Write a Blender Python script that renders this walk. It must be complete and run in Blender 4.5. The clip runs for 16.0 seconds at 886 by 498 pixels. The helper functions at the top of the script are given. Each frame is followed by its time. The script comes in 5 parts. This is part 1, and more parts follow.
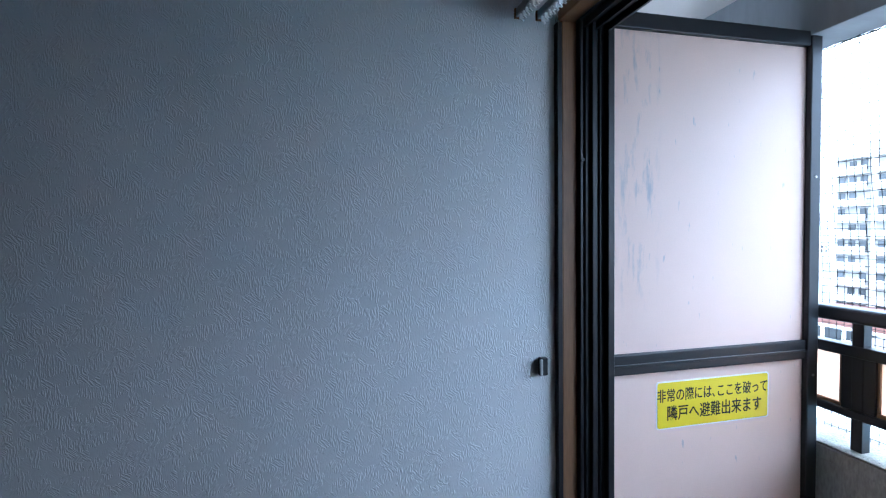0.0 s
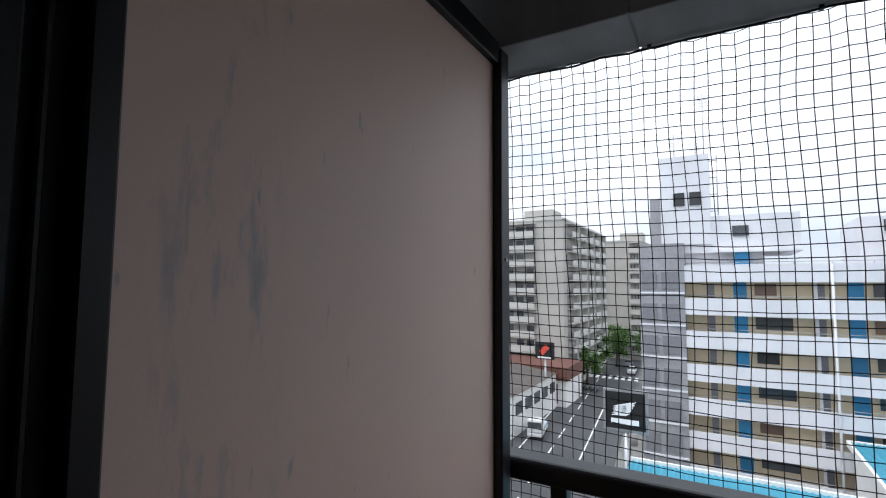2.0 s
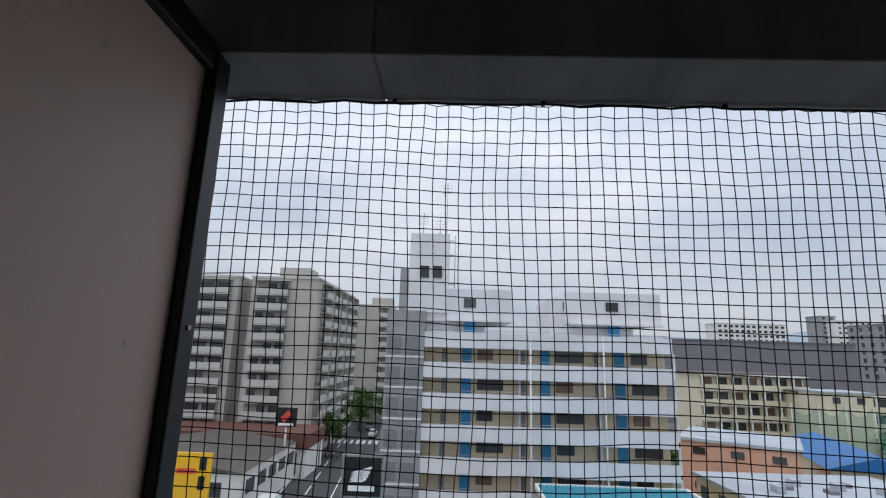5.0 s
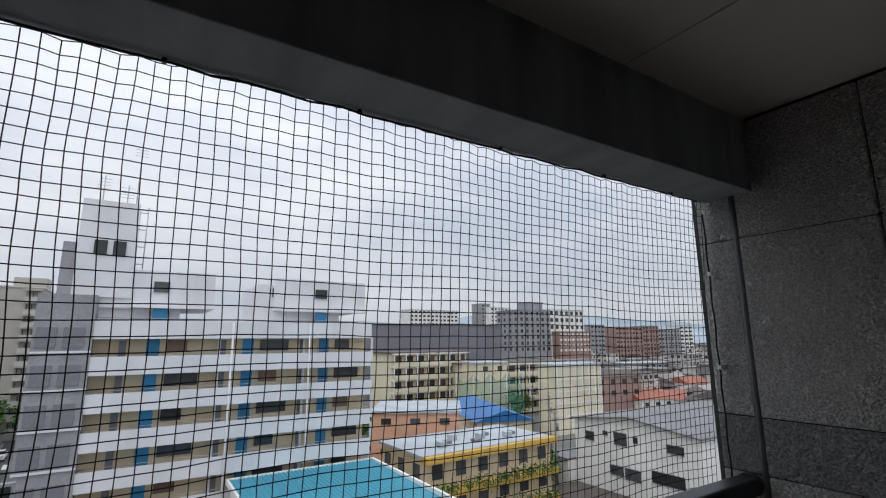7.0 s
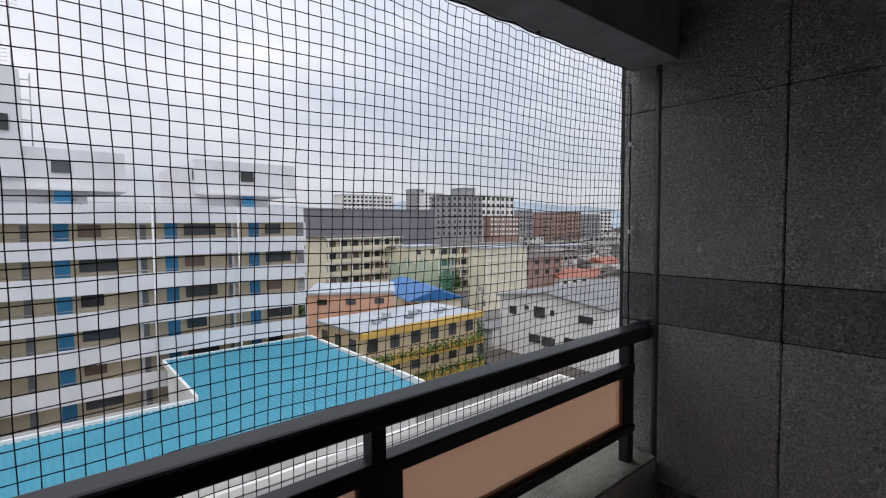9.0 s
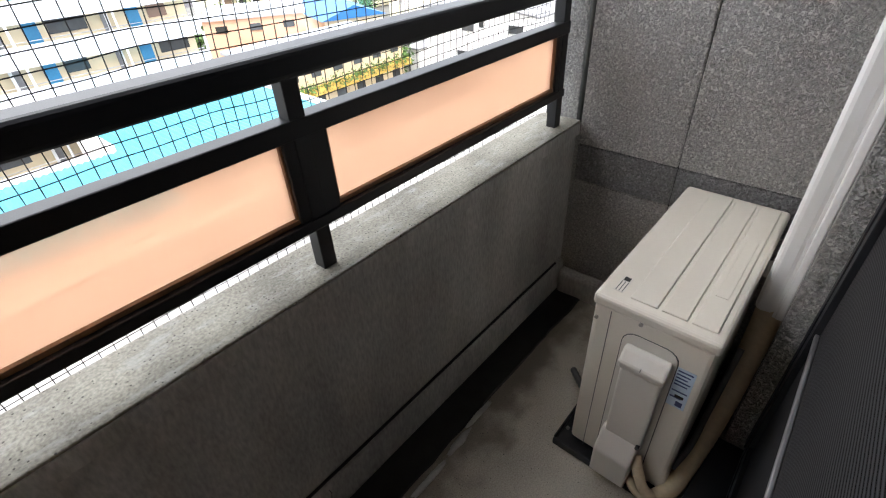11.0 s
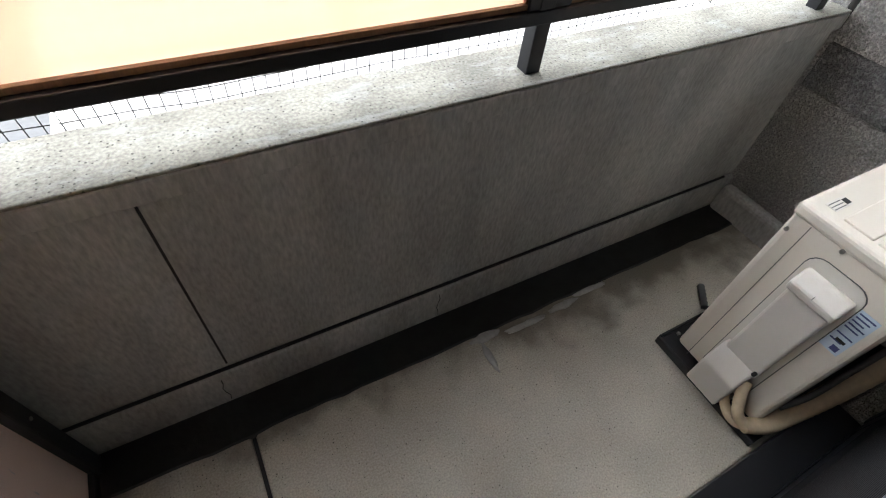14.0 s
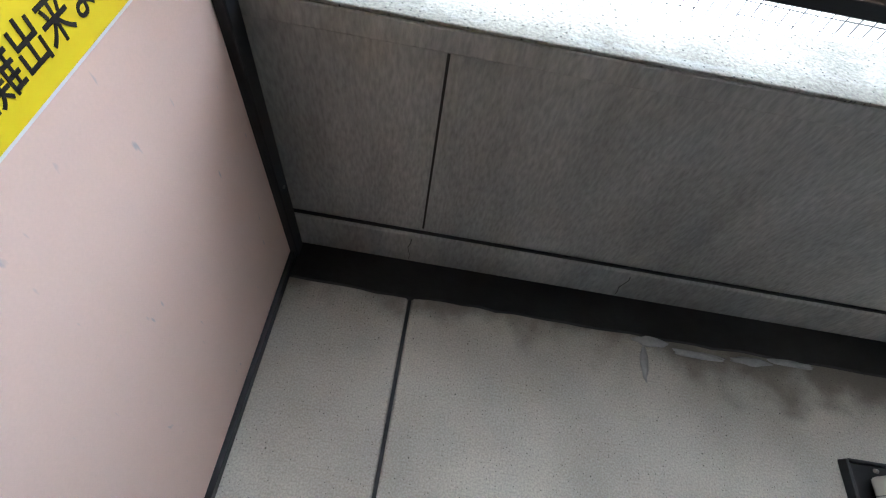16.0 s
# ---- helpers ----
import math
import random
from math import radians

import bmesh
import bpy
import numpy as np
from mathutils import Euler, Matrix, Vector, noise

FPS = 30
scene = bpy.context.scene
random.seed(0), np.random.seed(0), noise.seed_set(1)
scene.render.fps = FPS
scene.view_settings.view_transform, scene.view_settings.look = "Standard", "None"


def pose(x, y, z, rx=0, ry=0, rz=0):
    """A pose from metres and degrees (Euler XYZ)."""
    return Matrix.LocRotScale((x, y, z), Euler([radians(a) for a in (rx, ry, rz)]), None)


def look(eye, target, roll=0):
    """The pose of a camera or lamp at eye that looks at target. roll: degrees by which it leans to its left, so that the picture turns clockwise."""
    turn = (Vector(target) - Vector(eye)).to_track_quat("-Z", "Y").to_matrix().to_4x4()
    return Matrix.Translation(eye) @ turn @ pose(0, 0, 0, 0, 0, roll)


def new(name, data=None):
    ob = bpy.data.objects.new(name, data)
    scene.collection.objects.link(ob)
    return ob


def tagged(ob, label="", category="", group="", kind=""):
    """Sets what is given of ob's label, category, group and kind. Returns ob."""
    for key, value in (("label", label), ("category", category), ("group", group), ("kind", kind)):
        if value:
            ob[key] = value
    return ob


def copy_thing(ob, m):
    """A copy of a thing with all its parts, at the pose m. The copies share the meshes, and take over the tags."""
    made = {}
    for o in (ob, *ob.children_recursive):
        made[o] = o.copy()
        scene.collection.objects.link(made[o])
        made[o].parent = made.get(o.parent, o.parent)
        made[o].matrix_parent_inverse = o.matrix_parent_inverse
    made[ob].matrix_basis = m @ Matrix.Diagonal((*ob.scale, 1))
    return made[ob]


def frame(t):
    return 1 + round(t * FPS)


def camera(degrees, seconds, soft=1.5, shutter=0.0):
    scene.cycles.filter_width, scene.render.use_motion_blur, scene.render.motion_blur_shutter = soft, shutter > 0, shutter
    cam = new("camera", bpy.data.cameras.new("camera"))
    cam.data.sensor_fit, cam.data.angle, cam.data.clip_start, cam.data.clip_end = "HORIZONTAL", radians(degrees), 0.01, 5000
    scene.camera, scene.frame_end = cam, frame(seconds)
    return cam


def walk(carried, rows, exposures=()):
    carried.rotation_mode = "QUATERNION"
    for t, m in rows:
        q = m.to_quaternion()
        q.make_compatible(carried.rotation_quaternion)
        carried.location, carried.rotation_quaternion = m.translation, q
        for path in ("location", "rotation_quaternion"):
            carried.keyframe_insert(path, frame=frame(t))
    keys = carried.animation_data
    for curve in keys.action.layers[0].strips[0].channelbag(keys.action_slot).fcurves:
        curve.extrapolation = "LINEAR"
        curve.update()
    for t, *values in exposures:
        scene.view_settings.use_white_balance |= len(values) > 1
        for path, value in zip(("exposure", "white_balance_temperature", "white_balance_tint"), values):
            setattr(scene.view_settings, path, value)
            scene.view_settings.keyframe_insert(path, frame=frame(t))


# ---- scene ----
cam = camera(86.1, 16.0, soft=1.15)
PATH = [
    (0, (1.15, -0.502, 1.348), (-0.794, -0.035, 1.277), -0.7),
    (0.5, (0.897, -0.37, 1.364), (-0.928, 0.446, 1.294), -0.3),
    (1, (0.64, -0.225, 1.415), (-0.96, 0.975, 1.395), 0.1),
    (1.5, (0.461, -0.077, 1.454), (-0.791, 1.483, 1.492), -0.1),
    (2, (0.384, 0.063, 1.452), (-0.626, 1.783, 1.599), 0.3),
    (2.5, (0.339, 0.173, 1.464), (-0.48, 1.981, 1.716), 1.4),
    (3, (0.31, 0.221, 1.46), (-0.318, 2.092, 1.781), 2.2),
    (5.5, (0.425, 0.264, 1.494), (0.633, 2.205, 1.93), 1.1),
    (6, (0.462, 0.27, 1.505), (1.018, 2.14, 1.958), 0.3),
    (6.5, (0.521, 0.254, 1.487), (1.378, 2.011, 1.909), 0.1),
    (7, (0.548, 0.252, 1.492), (1.6, 1.911, 1.868), -0.4),
    (7.5, (0.559, 0.252, 1.476), (1.72, 1.843, 1.822), 0.2),
    (8, (0.549, 0.248, 1.48), (1.767, 1.802, 1.798), 0.1),
    (8.5, (0.549, 0.247, 1.472), (1.801, 1.792, 1.71), 0.15),
    (9, (0.575, 0.259, 1.436), (1.864, 1.786, 1.331), -0.5),
    (9.5, (0.604, 0.267, 1.358), (1.9, 1.684, 0.8), -1.7),
    (10, (0.617, 0.284, 1.299), (1.864, 1.556, 0.388), -2.8),
    (10.2, (0.615, 0.294, 1.289), (1.857, 1.516, 0.304), -3.0),
    (12.3, (0.613, 0.285, 1.252), (1.754, 1.337, -0.009), -3.7),
    (12.5, (0.613, 0.284, 1.245), (1.751, 1.335, -0.02), -3.7),
    (13, (0.613, 0.288, 1.235), (1.725, 1.318, -0.069), -3.0),
    (13.5, (0.573, 0.319, 1.194), (1.558, 1.338, -0.216), 1.8),
    (14, (0.456, 0.343, 1.15), (1.167, 1.427, -0.373), 7.0),
    (14.5, (0.362, 0.353, 1.121), (0.804, 1.452, -0.491), 11.6),
    (15, (0.331, 0.344, 1.107), (0.59, 1.431, -0.551), 12.9),
    (15.5, (0.337, 0.34, 1.107), (0.481, 1.397, -0.585), 13.7),
    (16, (0.344, 0.332, 1.103), (0.412, 1.369, -0.607), 13.0),
]
EXPOSE = [(0.0, 3.3, 4900, 4), (0.5, 2.9, 5200, 7), (1.0, 2.1, 5700, 9), (1.5, 1.3, 6000, 11), (2.0, 0.55, 6300, 10), (3.0, -0.15, 6250, 10), (5.5, -0.2, 6300, 10),
          (7.0, -0.1, 6500, 11), (9.0, 0.0, 6600, 14), (9.5, 0.4, 6500, 11), (10.0, 1.25, 7000, 12), (12.5, 2.5, 6400, 10), (13.5, 2.65, 6700, 10), (14.5, 3.3, 6300, 8), (16.0, 3.5, 5850, 7)]
walk(cam, [(t, look(eye, aim, roll)) for t, eye, aim, roll in PATH], exposures=EXPOSE)

# ---- world and sun: an overcast day ----
world = bpy.data.worlds.new("overcast_sky")
scene.world = world
world.use_nodes = True
wn, wl = world.node_tree.nodes, world.node_tree.links
sky = wn.new("ShaderNodeTexSky")
sky.sky_type, sky.sun_disc = "NISHITA", False
sky.sun_elevation, sky.sun_rotation = radians(58), radians(200)
tc = wn.new("ShaderNodeTexCoord")
mp = wn.new("ShaderNodeMapping")
mp.inputs["Scale"].default_value = (1.0, 1.0, 3.0)
cl = wn.new("ShaderNodeTexNoise")
cl.inputs["Scale"].default_value, cl.inputs["Detail"].default_value = 2.2, 5
cr = wn.new("ShaderNodeValToRGB")
cr.color_ramp.elements[0].position, cr.color_ramp.elements[0].color = 0.34, (5.3, 5.9, 6.8, 1)
cr.color_ramp.elements[1].position, cr.color_ramp.elements[1].color = 0.66, (8.2, 8.4, 8.8, 1)
mx = wn.new("ShaderNodeMixRGB")
mx.inputs[0].default_value = 0.93
wl.new(tc.outputs["Generated"], mp.inputs[0])
wl.new(mp.outputs[0], cl.inputs["Vector"])
wl.new(cl.outputs["Fac"], cr.inputs[0])
wl.new(sky.outputs[0], mx.inputs[1])
wl.new(cr.outputs[0], mx.inputs[2])
up = wn.new("ShaderNodeSeparateXYZ")
wl.new(tc.outputs["Generated"], up.inputs[0])
grad = wn.new("ShaderNodeMapRange")
grad.inputs[1].default_value, grad.inputs[2].default_value, grad.inputs[3].default_value, grad.inputs[4].default_value = 0.0, 0.9, 0.88, 2.0
wl.new(up.outputs[2], grad.inputs[0])
gain = wn.new("ShaderNodeVectorMath")
gain.operation = "SCALE"
wl.new(mx.outputs[0], gain.inputs[0])
wl.new(grad.outputs[0], gain.inputs["Scale"])
wl.new(gain.outputs[0], wn["Background"].inputs[0])
wn["Background"].inputs[1].default_value = 0.1
sun = new("sun", bpy.data.lights.new("sun", "SUN"))
sun.data.energy, sun.data.angle, sun.data.color = 0.7, radians(25), (1.0, 0.96, 0.9)
sun.matrix_world = look((0, 0, 0), (0.3, 0.35, -0.9))


# ---- materials ----
def mat(name, color, rough=0.6, metal=0.0, var=0.12, scale=6.0, grain=0.0, gscale=120.0, bump=0.0, stretch=(1, 1, 1), rand=0.0, spec=0.5, island=False):
    """A painted or raw surface: stains at a large scale, grain at a small one, relief from the grain."""
    m = bpy.data.materials.new(name)
    m.use_nodes = True
    n, l = m.node_tree.nodes, m.node_tree.links
    b = n["Principled BSDF"]
    b.inputs["Roughness"].default_value, b.inputs["Metallic"].default_value = rough, metal
    b.inputs["Specular IOR Level"].default_value = spec
    co = n.new("ShaderNodeTexCoord")
    ma = n.new("ShaderNodeMapping")
    ma.inputs["Scale"].default_value = stretch
    l.new(co.outputs["Object"], ma.inputs[0])
    big = n.new("ShaderNodeTexNoise")
    big.inputs["Scale"].default_value, big.inputs["Detail"].default_value = scale, 5
    l.new(ma.outputs[0], big.inputs["Vector"])
    fine = n.new("ShaderNodeTexNoise")
    fine.inputs["Scale"].default_value, fine.inputs["Detail"].default_value = gscale, 6
    l.new(ma.outputs[0], fine.inputs["Vector"])
    a = n.new("ShaderNodeMapRange")
    a.inputs[1].default_value, a.inputs[2].default_value = 0.3, 0.7
    a.inputs[3].default_value, a.inputs[4].default_value = 1 - var, 1 + var
    l.new(big.outputs["Fac"], a.inputs[0])
    g = n.new("ShaderNodeMapRange")
    g.inputs[1].default_value, g.inputs[2].default_value = 0.3, 0.7
    g.inputs[3].default_value, g.inputs[4].default_value = 1 - grain, 1 + grain
    l.new(fine.outputs["Fac"], g.inputs[0])
    k = n.new("ShaderNodeMath")
    k.operation = "MULTIPLY"
    l.new(a.outputs[0], k.inputs[0])
    l.new(g.outputs[0], k.inputs[1])
    last = k
    if rand or island:
        src = n.new("ShaderNodeNewGeometry" if island else "ShaderNodeObjectInfo")
        r = n.new("ShaderNodeMapRange")
        r.inputs[3].default_value, r.inputs[4].default_value = 1 - rand, 1 + rand
        l.new(src.outputs["Random Per Island" if island else "Random"], r.inputs[0])
        q = n.new("ShaderNodeMath")
        q.operation = "MULTIPLY"
        l.new(last.outputs[0], q.inputs[0])
        l.new(r.outputs[0], q.inputs[1])
        last = q
    v = n.new("ShaderNodeVectorMath")
    v.operation = "SCALE"
    v.inputs[0].default_value = color
    l.new(last.outputs[0], v.inputs["Scale"])
    l.new(v.outputs[0], b.inputs["Base Color"])
    if bump:
        bp = n.new("ShaderNodeBump")
        bp.inputs["Distance"].default_value, bp.inputs["Strength"].default_value = bump, 1.0
        l.new(fine.outputs["Fac"], bp.inputs["Height"])
        l.new(bp.outputs[0], b.inputs["Normal"])
    return m


def wallpaper_mat():
    """Pale vinyl paper, embossed with clusters of short strokes in three directions."""
    m = mat("embossed_wallpaper", (0.70, 0.72, 0.74), 0.7, var=0.04, scale=3, grain=0.02, gscale=200)
    n, l = m.node_tree.nodes, m.node_tree.links
    co = n.new("ShaderNodeTexCoord")
    cells = n.new("ShaderNodeTexVoronoi")
    cells.inputs["Scale"].default_value = 58
    l.new(co.outputs["Object"], cells.inputs["Vector"])
    sep = n.new("ShaderNodeSeparateColor")
    l.new(cells.outputs["Color"], sep.inputs[0])
    prev = None
    for turn, limit in ((0, 0.0), (45, 0.62), (-50, 0.8)):
        ma = n.new("ShaderNodeMapping")
        ma.inputs["Rotation"].default_value = (radians(turn), 0, 0)
        l.new(co.outputs["Object"], ma.inputs[0])
        st = n.new("ShaderNodeMapping")
        st.inputs["Scale"].default_value = (1, 330, 80)
        l.new(ma.outputs[0], st.inputs[0])
        no = n.new("ShaderNodeTexNoise")
        no.inputs["Scale"].default_value, no.inputs["Detail"].default_value = 1.0, 0
        l.new(st.outputs[0], no.inputs["Vector"])
        if prev is None:
            prev = no.outputs["Fac"]
            continue
        gt = n.new("ShaderNodeMath")
        gt.operation = "GREATER_THAN"
        gt.inputs[1].default_value = limit
        l.new(sep.outputs[0], gt.inputs[0])
        mi = n.new("ShaderNodeMix")
        l.new(gt.outputs[0], mi.inputs[0])
        l.new(prev, mi.inputs[2])
        l.new(no.outputs["Fac"], mi.inputs[3])
        prev = mi.outputs[0]
    sharp = n.new("ShaderNodeMapRange")
    sharp.inputs[1].default_value, sharp.inputs[2].default_value = 0.42, 0.62
    l.new(prev, sharp.inputs[0])
    gaps = n.new("ShaderNodeMapRange")
    gaps.inputs[1].default_value, gaps.inputs[2].default_value, gaps.inputs[3].default_value = 0.25, 0.5, 0.1
    l.new(sep.outputs[1], gaps.inputs[0])
    dents = n.new("ShaderNodeMath")
    dents.operation = "MULTIPLY"
    l.new(sharp.outputs[0], dents.inputs[0])
    l.new(gaps.outputs[0], dents.inputs[1])
    sharp = dents
    bp = n.new("ShaderNodeBump")
    bp.inputs["Distance"].default_value, bp.inputs["Strength"].default_value = 0.0009, 0.6
    l.new(sharp.outputs[0], bp.inputs["Height"])
    l.new(bp.outputs[0], n["Principled BSDF"].inputs["Normal"])
    return m


def stone_mat(name, color):
    """Sprayed stone-textured coat: worm-like lumps a few millimetres across."""
    m = mat(name, color, 0.85, var=0.10, scale=5, grain=0.3, gscale=140)
    n, l = m.node_tree.nodes, m.node_tree.links
    co = n.new("ShaderNodeTexCoord")
    no = n.new("ShaderNodeTexNoise")
    no.inputs["Scale"].default_value, no.inputs["Detail"].default_value, no.inputs["Distortion"].default_value = 105, 2, 1.2
    l.new(co.outputs["Object"], no.inputs["Vector"])
    sh = n.new("ShaderNodeMapRange")
    sh.inputs[1].default_value, sh.inputs[2].default_value = 0.38, 0.6
    l.new(no.outputs["Fac"], sh.inputs[0])
    bp = n.new("ShaderNodeBump")
    bp.inputs["Distance"].default_value, bp.inputs["Strength"].default_value = 0.014, 1.0
    # relief shading in the colour: hollows of the bump darker, lumps lighter
    relief_shade = n.new("ShaderNodeMapRange")
    relief_shade.inputs[3].default_value, relief_shade.inputs[4].default_value = 0.86, 1.1
    l.new(sh.outputs[0], relief_shade.inputs[0])
    base = n["Principled BSDF"].inputs["Base Color"].links[0].from_socket
    tone = n.new("ShaderNodeVectorMath")
    tone.operation = "SCALE"
    l.new(base, tone.inputs[0])
    l.new(relief_shade.outputs[0], tone.inputs["Scale"])
    l.new(tone.outputs[0], n["Principled BSDF"].inputs["Base Color"])
    l.new(sh.outputs[0], bp.inputs["Height"])
    l.new(bp.outputs[0], n["Principled BSDF"].inputs["Normal"])
    return m


def panel_mat():
    """Board of the fire partition: pale pink paint with worn grey streaks near the house side."""
    m = mat("pink_partition_board", (0.80, 0.60, 0.515), 0.55, var=0.035, scale=2.5, grain=0.02, gscale=260)
    n, l = m.node_tree.nodes, m.node_tree.links
    b = n["Principled BSDF"]
    col = b.inputs["Base Color"].links[0].from_socket
    co = n.new("ShaderNodeTexCoord")
    ma = n.new("ShaderNodeMapping")
    ma.inputs["Scale"].default_value = (1, 34, 7)
    l.new(co.outputs["Object"], ma.inputs[0])
    no = n.new("ShaderNodeTexNoise")
    no.inputs["Scale"].default_value, no.inputs["Detail"].default_value, no.inputs["Roughness"].default_value = 1.0, 8, 0.65
    l.new(ma.outputs[0], no.inputs["Vector"])
    sp = n.new("ShaderNodeSeparateXYZ")
    l.new(co.outputs["Object"], sp.inputs[0])
    band = n.new("ShaderNodeMapRange")
    band.interpolation_type = "SMOOTHSTEP"
    band.inputs[1].default_value, band.inputs[2].default_value = 0.085, 0.03
    off = n.new("ShaderNodeMath")
    off.operation = "SUBTRACT"
    off.inputs[1].default_value = 0.325
    ab = n.new("ShaderNodeMath")
    ab.operation = "ABSOLUTE"
    l.new(sp.outputs[1], off.inputs[0])
    l.new(off.outputs[0], ab.inputs[0])
    l.new(ab.outputs[0], band.inputs[0])
    th = n.new("ShaderNodeMapRange")
    th.inputs[1].default_value, th.inputs[2].default_value, th.inputs[4].default_value = 0.52, 0.68, 0.75
    l.new(no.outputs["Fac"], th.inputs[0])
    fac = n.new("ShaderNodeMath")
    fac.operation = "MULTIPLY"
    l.new(band.outputs[0], fac.inputs[0])
    l.new(th.outputs[0], fac.inputs[1])
    high = n.new("ShaderNodeMapRange")
    high.inputs[1].default_value, high.inputs[2].default_value = 1.1, 1.25
    l.new(sp.outputs[2], high.inputs[0])
    upper = n.new("ShaderNodeMath")
    upper.operation = "MULTIPLY"
    l.new(fac.outputs[0], upper.inputs[0])
    l.new(high.outputs[0], upper.inputs[1])
    fac = upper
    ma2 = n.new("ShaderNodeMapping")
    ma2.inputs["Scale"].default_value = (1, 60, 16)
    l.new(co.outputs["Object"], ma2.inputs[0])
    no2 = n.new("ShaderNodeTexNoise")
    no2.inputs["Scale"].default_value = 1.0
    l.new(ma2.outputs[0], no2.inputs["Vector"])
    th2 = n.new("ShaderNodeMapRange")
    th2.inputs[1].default_value, th2.inputs[2].default_value, th2.inputs[4].default_value = 0.70, 0.76, 0.6
    l.new(no2.outputs["Fac"], th2.inputs[0])
    mxf = n.new("ShaderNodeMath")
    mxf.operation = "MAXIMUM"
    l.new(fac.outputs[0], mxf.inputs[0])
    l.new(th2.outputs[0], mxf.inputs[1])
    mi = n.new("ShaderNodeMixRGB")
    mi.inputs[2].default_value = (0.38, 0.38, 0.42, 1)
    l.new(mxf.outputs[0], mi.inputs[0])
    l.new(col, mi.inputs[1])
    l.new(mi.outputs[0], b.inputs["Base Color"])
    return m


def speckle(m, scale, size, tint, limit=0.0):
    """Adds small pits or grains of another tone to a material."""
    n, l = m.node_tree.nodes, m.node_tree.links
    b = n["Principled BSDF"]
    col = b.inputs["Base Color"].links[0].from_socket
    co = n.new("ShaderNodeTexCoord")
    vo = n.new("ShaderNodeTexVoronoi")
    vo.inputs["Scale"].default_value = scale
    l.new(co.outputs["Object"], vo.inputs["Vector"])
    r = n.new("ShaderNodeMapRange")
    r.inputs[1].default_value, r.inputs[2].default_value = size, size * 0.6
    l.new(vo.outputs["Distance"], r.inputs[0])
    sep = n.new("ShaderNodeSeparateColor")
    l.new(vo.outputs["Color"], sep.inputs[0])
    pick = n.new("ShaderNodeMath")
    pick.operation = "GREATER_THAN"
    pick.inputs[1].default_value = limit
    l.new(sep.outputs[0], pick.inputs[0])
    k = n.new("ShaderNodeMath")
    k.operation = "MULTIPLY"
    l.new(r.outputs[0], k.inputs[0])
    l.new(pick.outputs[0], k.inputs[1])
    mi = n.new("ShaderNodeMixRGB")
    mi.inputs[2].default_value = tint
    l.new(k.outputs[0], mi.inputs[0])
    l.new(col, mi.inputs[1])
    l.new(mi.outputs[0], b.inputs["Base Color"])
    return m


def coping_mat():
    """Weathered concrete: worn pale patches and grey-brown lichen in ragged spots, dark pits."""
    m = mat("coping_concrete", (0.25, 0.235, 0.195), 0.9, var=0.3, scale=6, grain=0.3, gscale=180, bump=0.002)
    n, l = m.node_tree.nodes, m.node_tree.links
    b = n["Principled BSDF"]
    col = b.inputs["Base Color"].links[0].from_socket
    co = n.new("ShaderNodeTexCoord")
    st = n.new("ShaderNodeMapping")
    st.inputs["Scale"].default_value = (0.6, 1.8, 1)
    l.new(co.outputs["Object"], st.inputs[0])
    no = n.new("ShaderNodeTexNoise")
    no.inputs["Scale"].default_value, no.inputs["Detail"].default_value, no.inputs["Roughness"].default_value = 13, 10, 0.75
    l.new(st.outputs[0], no.inputs["Vector"])
    worn = n.new("ShaderNodeMapRange")
    worn.inputs[1].default_value, worn.inputs[2].default_value, worn.inputs[4].default_value = 0.52, 0.64, 0.6
    l.new(no.outputs["Fac"], worn.inputs[0])
    mi = n.new("ShaderNodeMixRGB")
    mi.inputs[2].default_value = (0.40, 0.395, 0.37, 1)
    l.new(worn.outputs[0], mi.inputs[0])
    l.new(col, mi.inputs[1])
    l.new(mi.outputs[0], b.inputs["Base Color"])
    return speckle(m, 140, 0.30, (0.07, 0.065, 0.055, 1), 0.72)


def acrylic_mat():
    """Milky peach balustrade sheet that lets light through."""
    m = mat("peach_acrylic", (0.90, 0.67, 0.52), 0.25, var=0.03, scale=3)
    n, l = m.node_tree.nodes, m.node_tree.links
    b = n["Principled BSDF"]
    tr = n.new("ShaderNodeBsdfTranslucent")
    tr.inputs[0].default_value = (0.92, 0.69, 0.55, 1)
    tp = n.new("ShaderNodeBsdfRefraction")
    tp.inputs[0].default_value, tp.inputs["Roughness"].default_value, tp.inputs["IOR"].default_value = (1.0, 0.80, 0.66, 1), 0.16, 1.2
    m1, m2 = n.new("ShaderNodeMixShader"), n.new("ShaderNodeMixShader")
    m1.inputs[0].default_value, m2.inputs[0].default_value = 0.62, 0.42
    l.new(b.outputs[0], m1.inputs[1])
    l.new(tr.outputs[0], m1.inputs[2])
    l.new(m1.outputs[0], m2.inputs[1])
    l.new(tp.outputs[0], m2.inputs[2])
    l.new(m2.outputs[0], n["Material Output"].inputs[0])
    return m


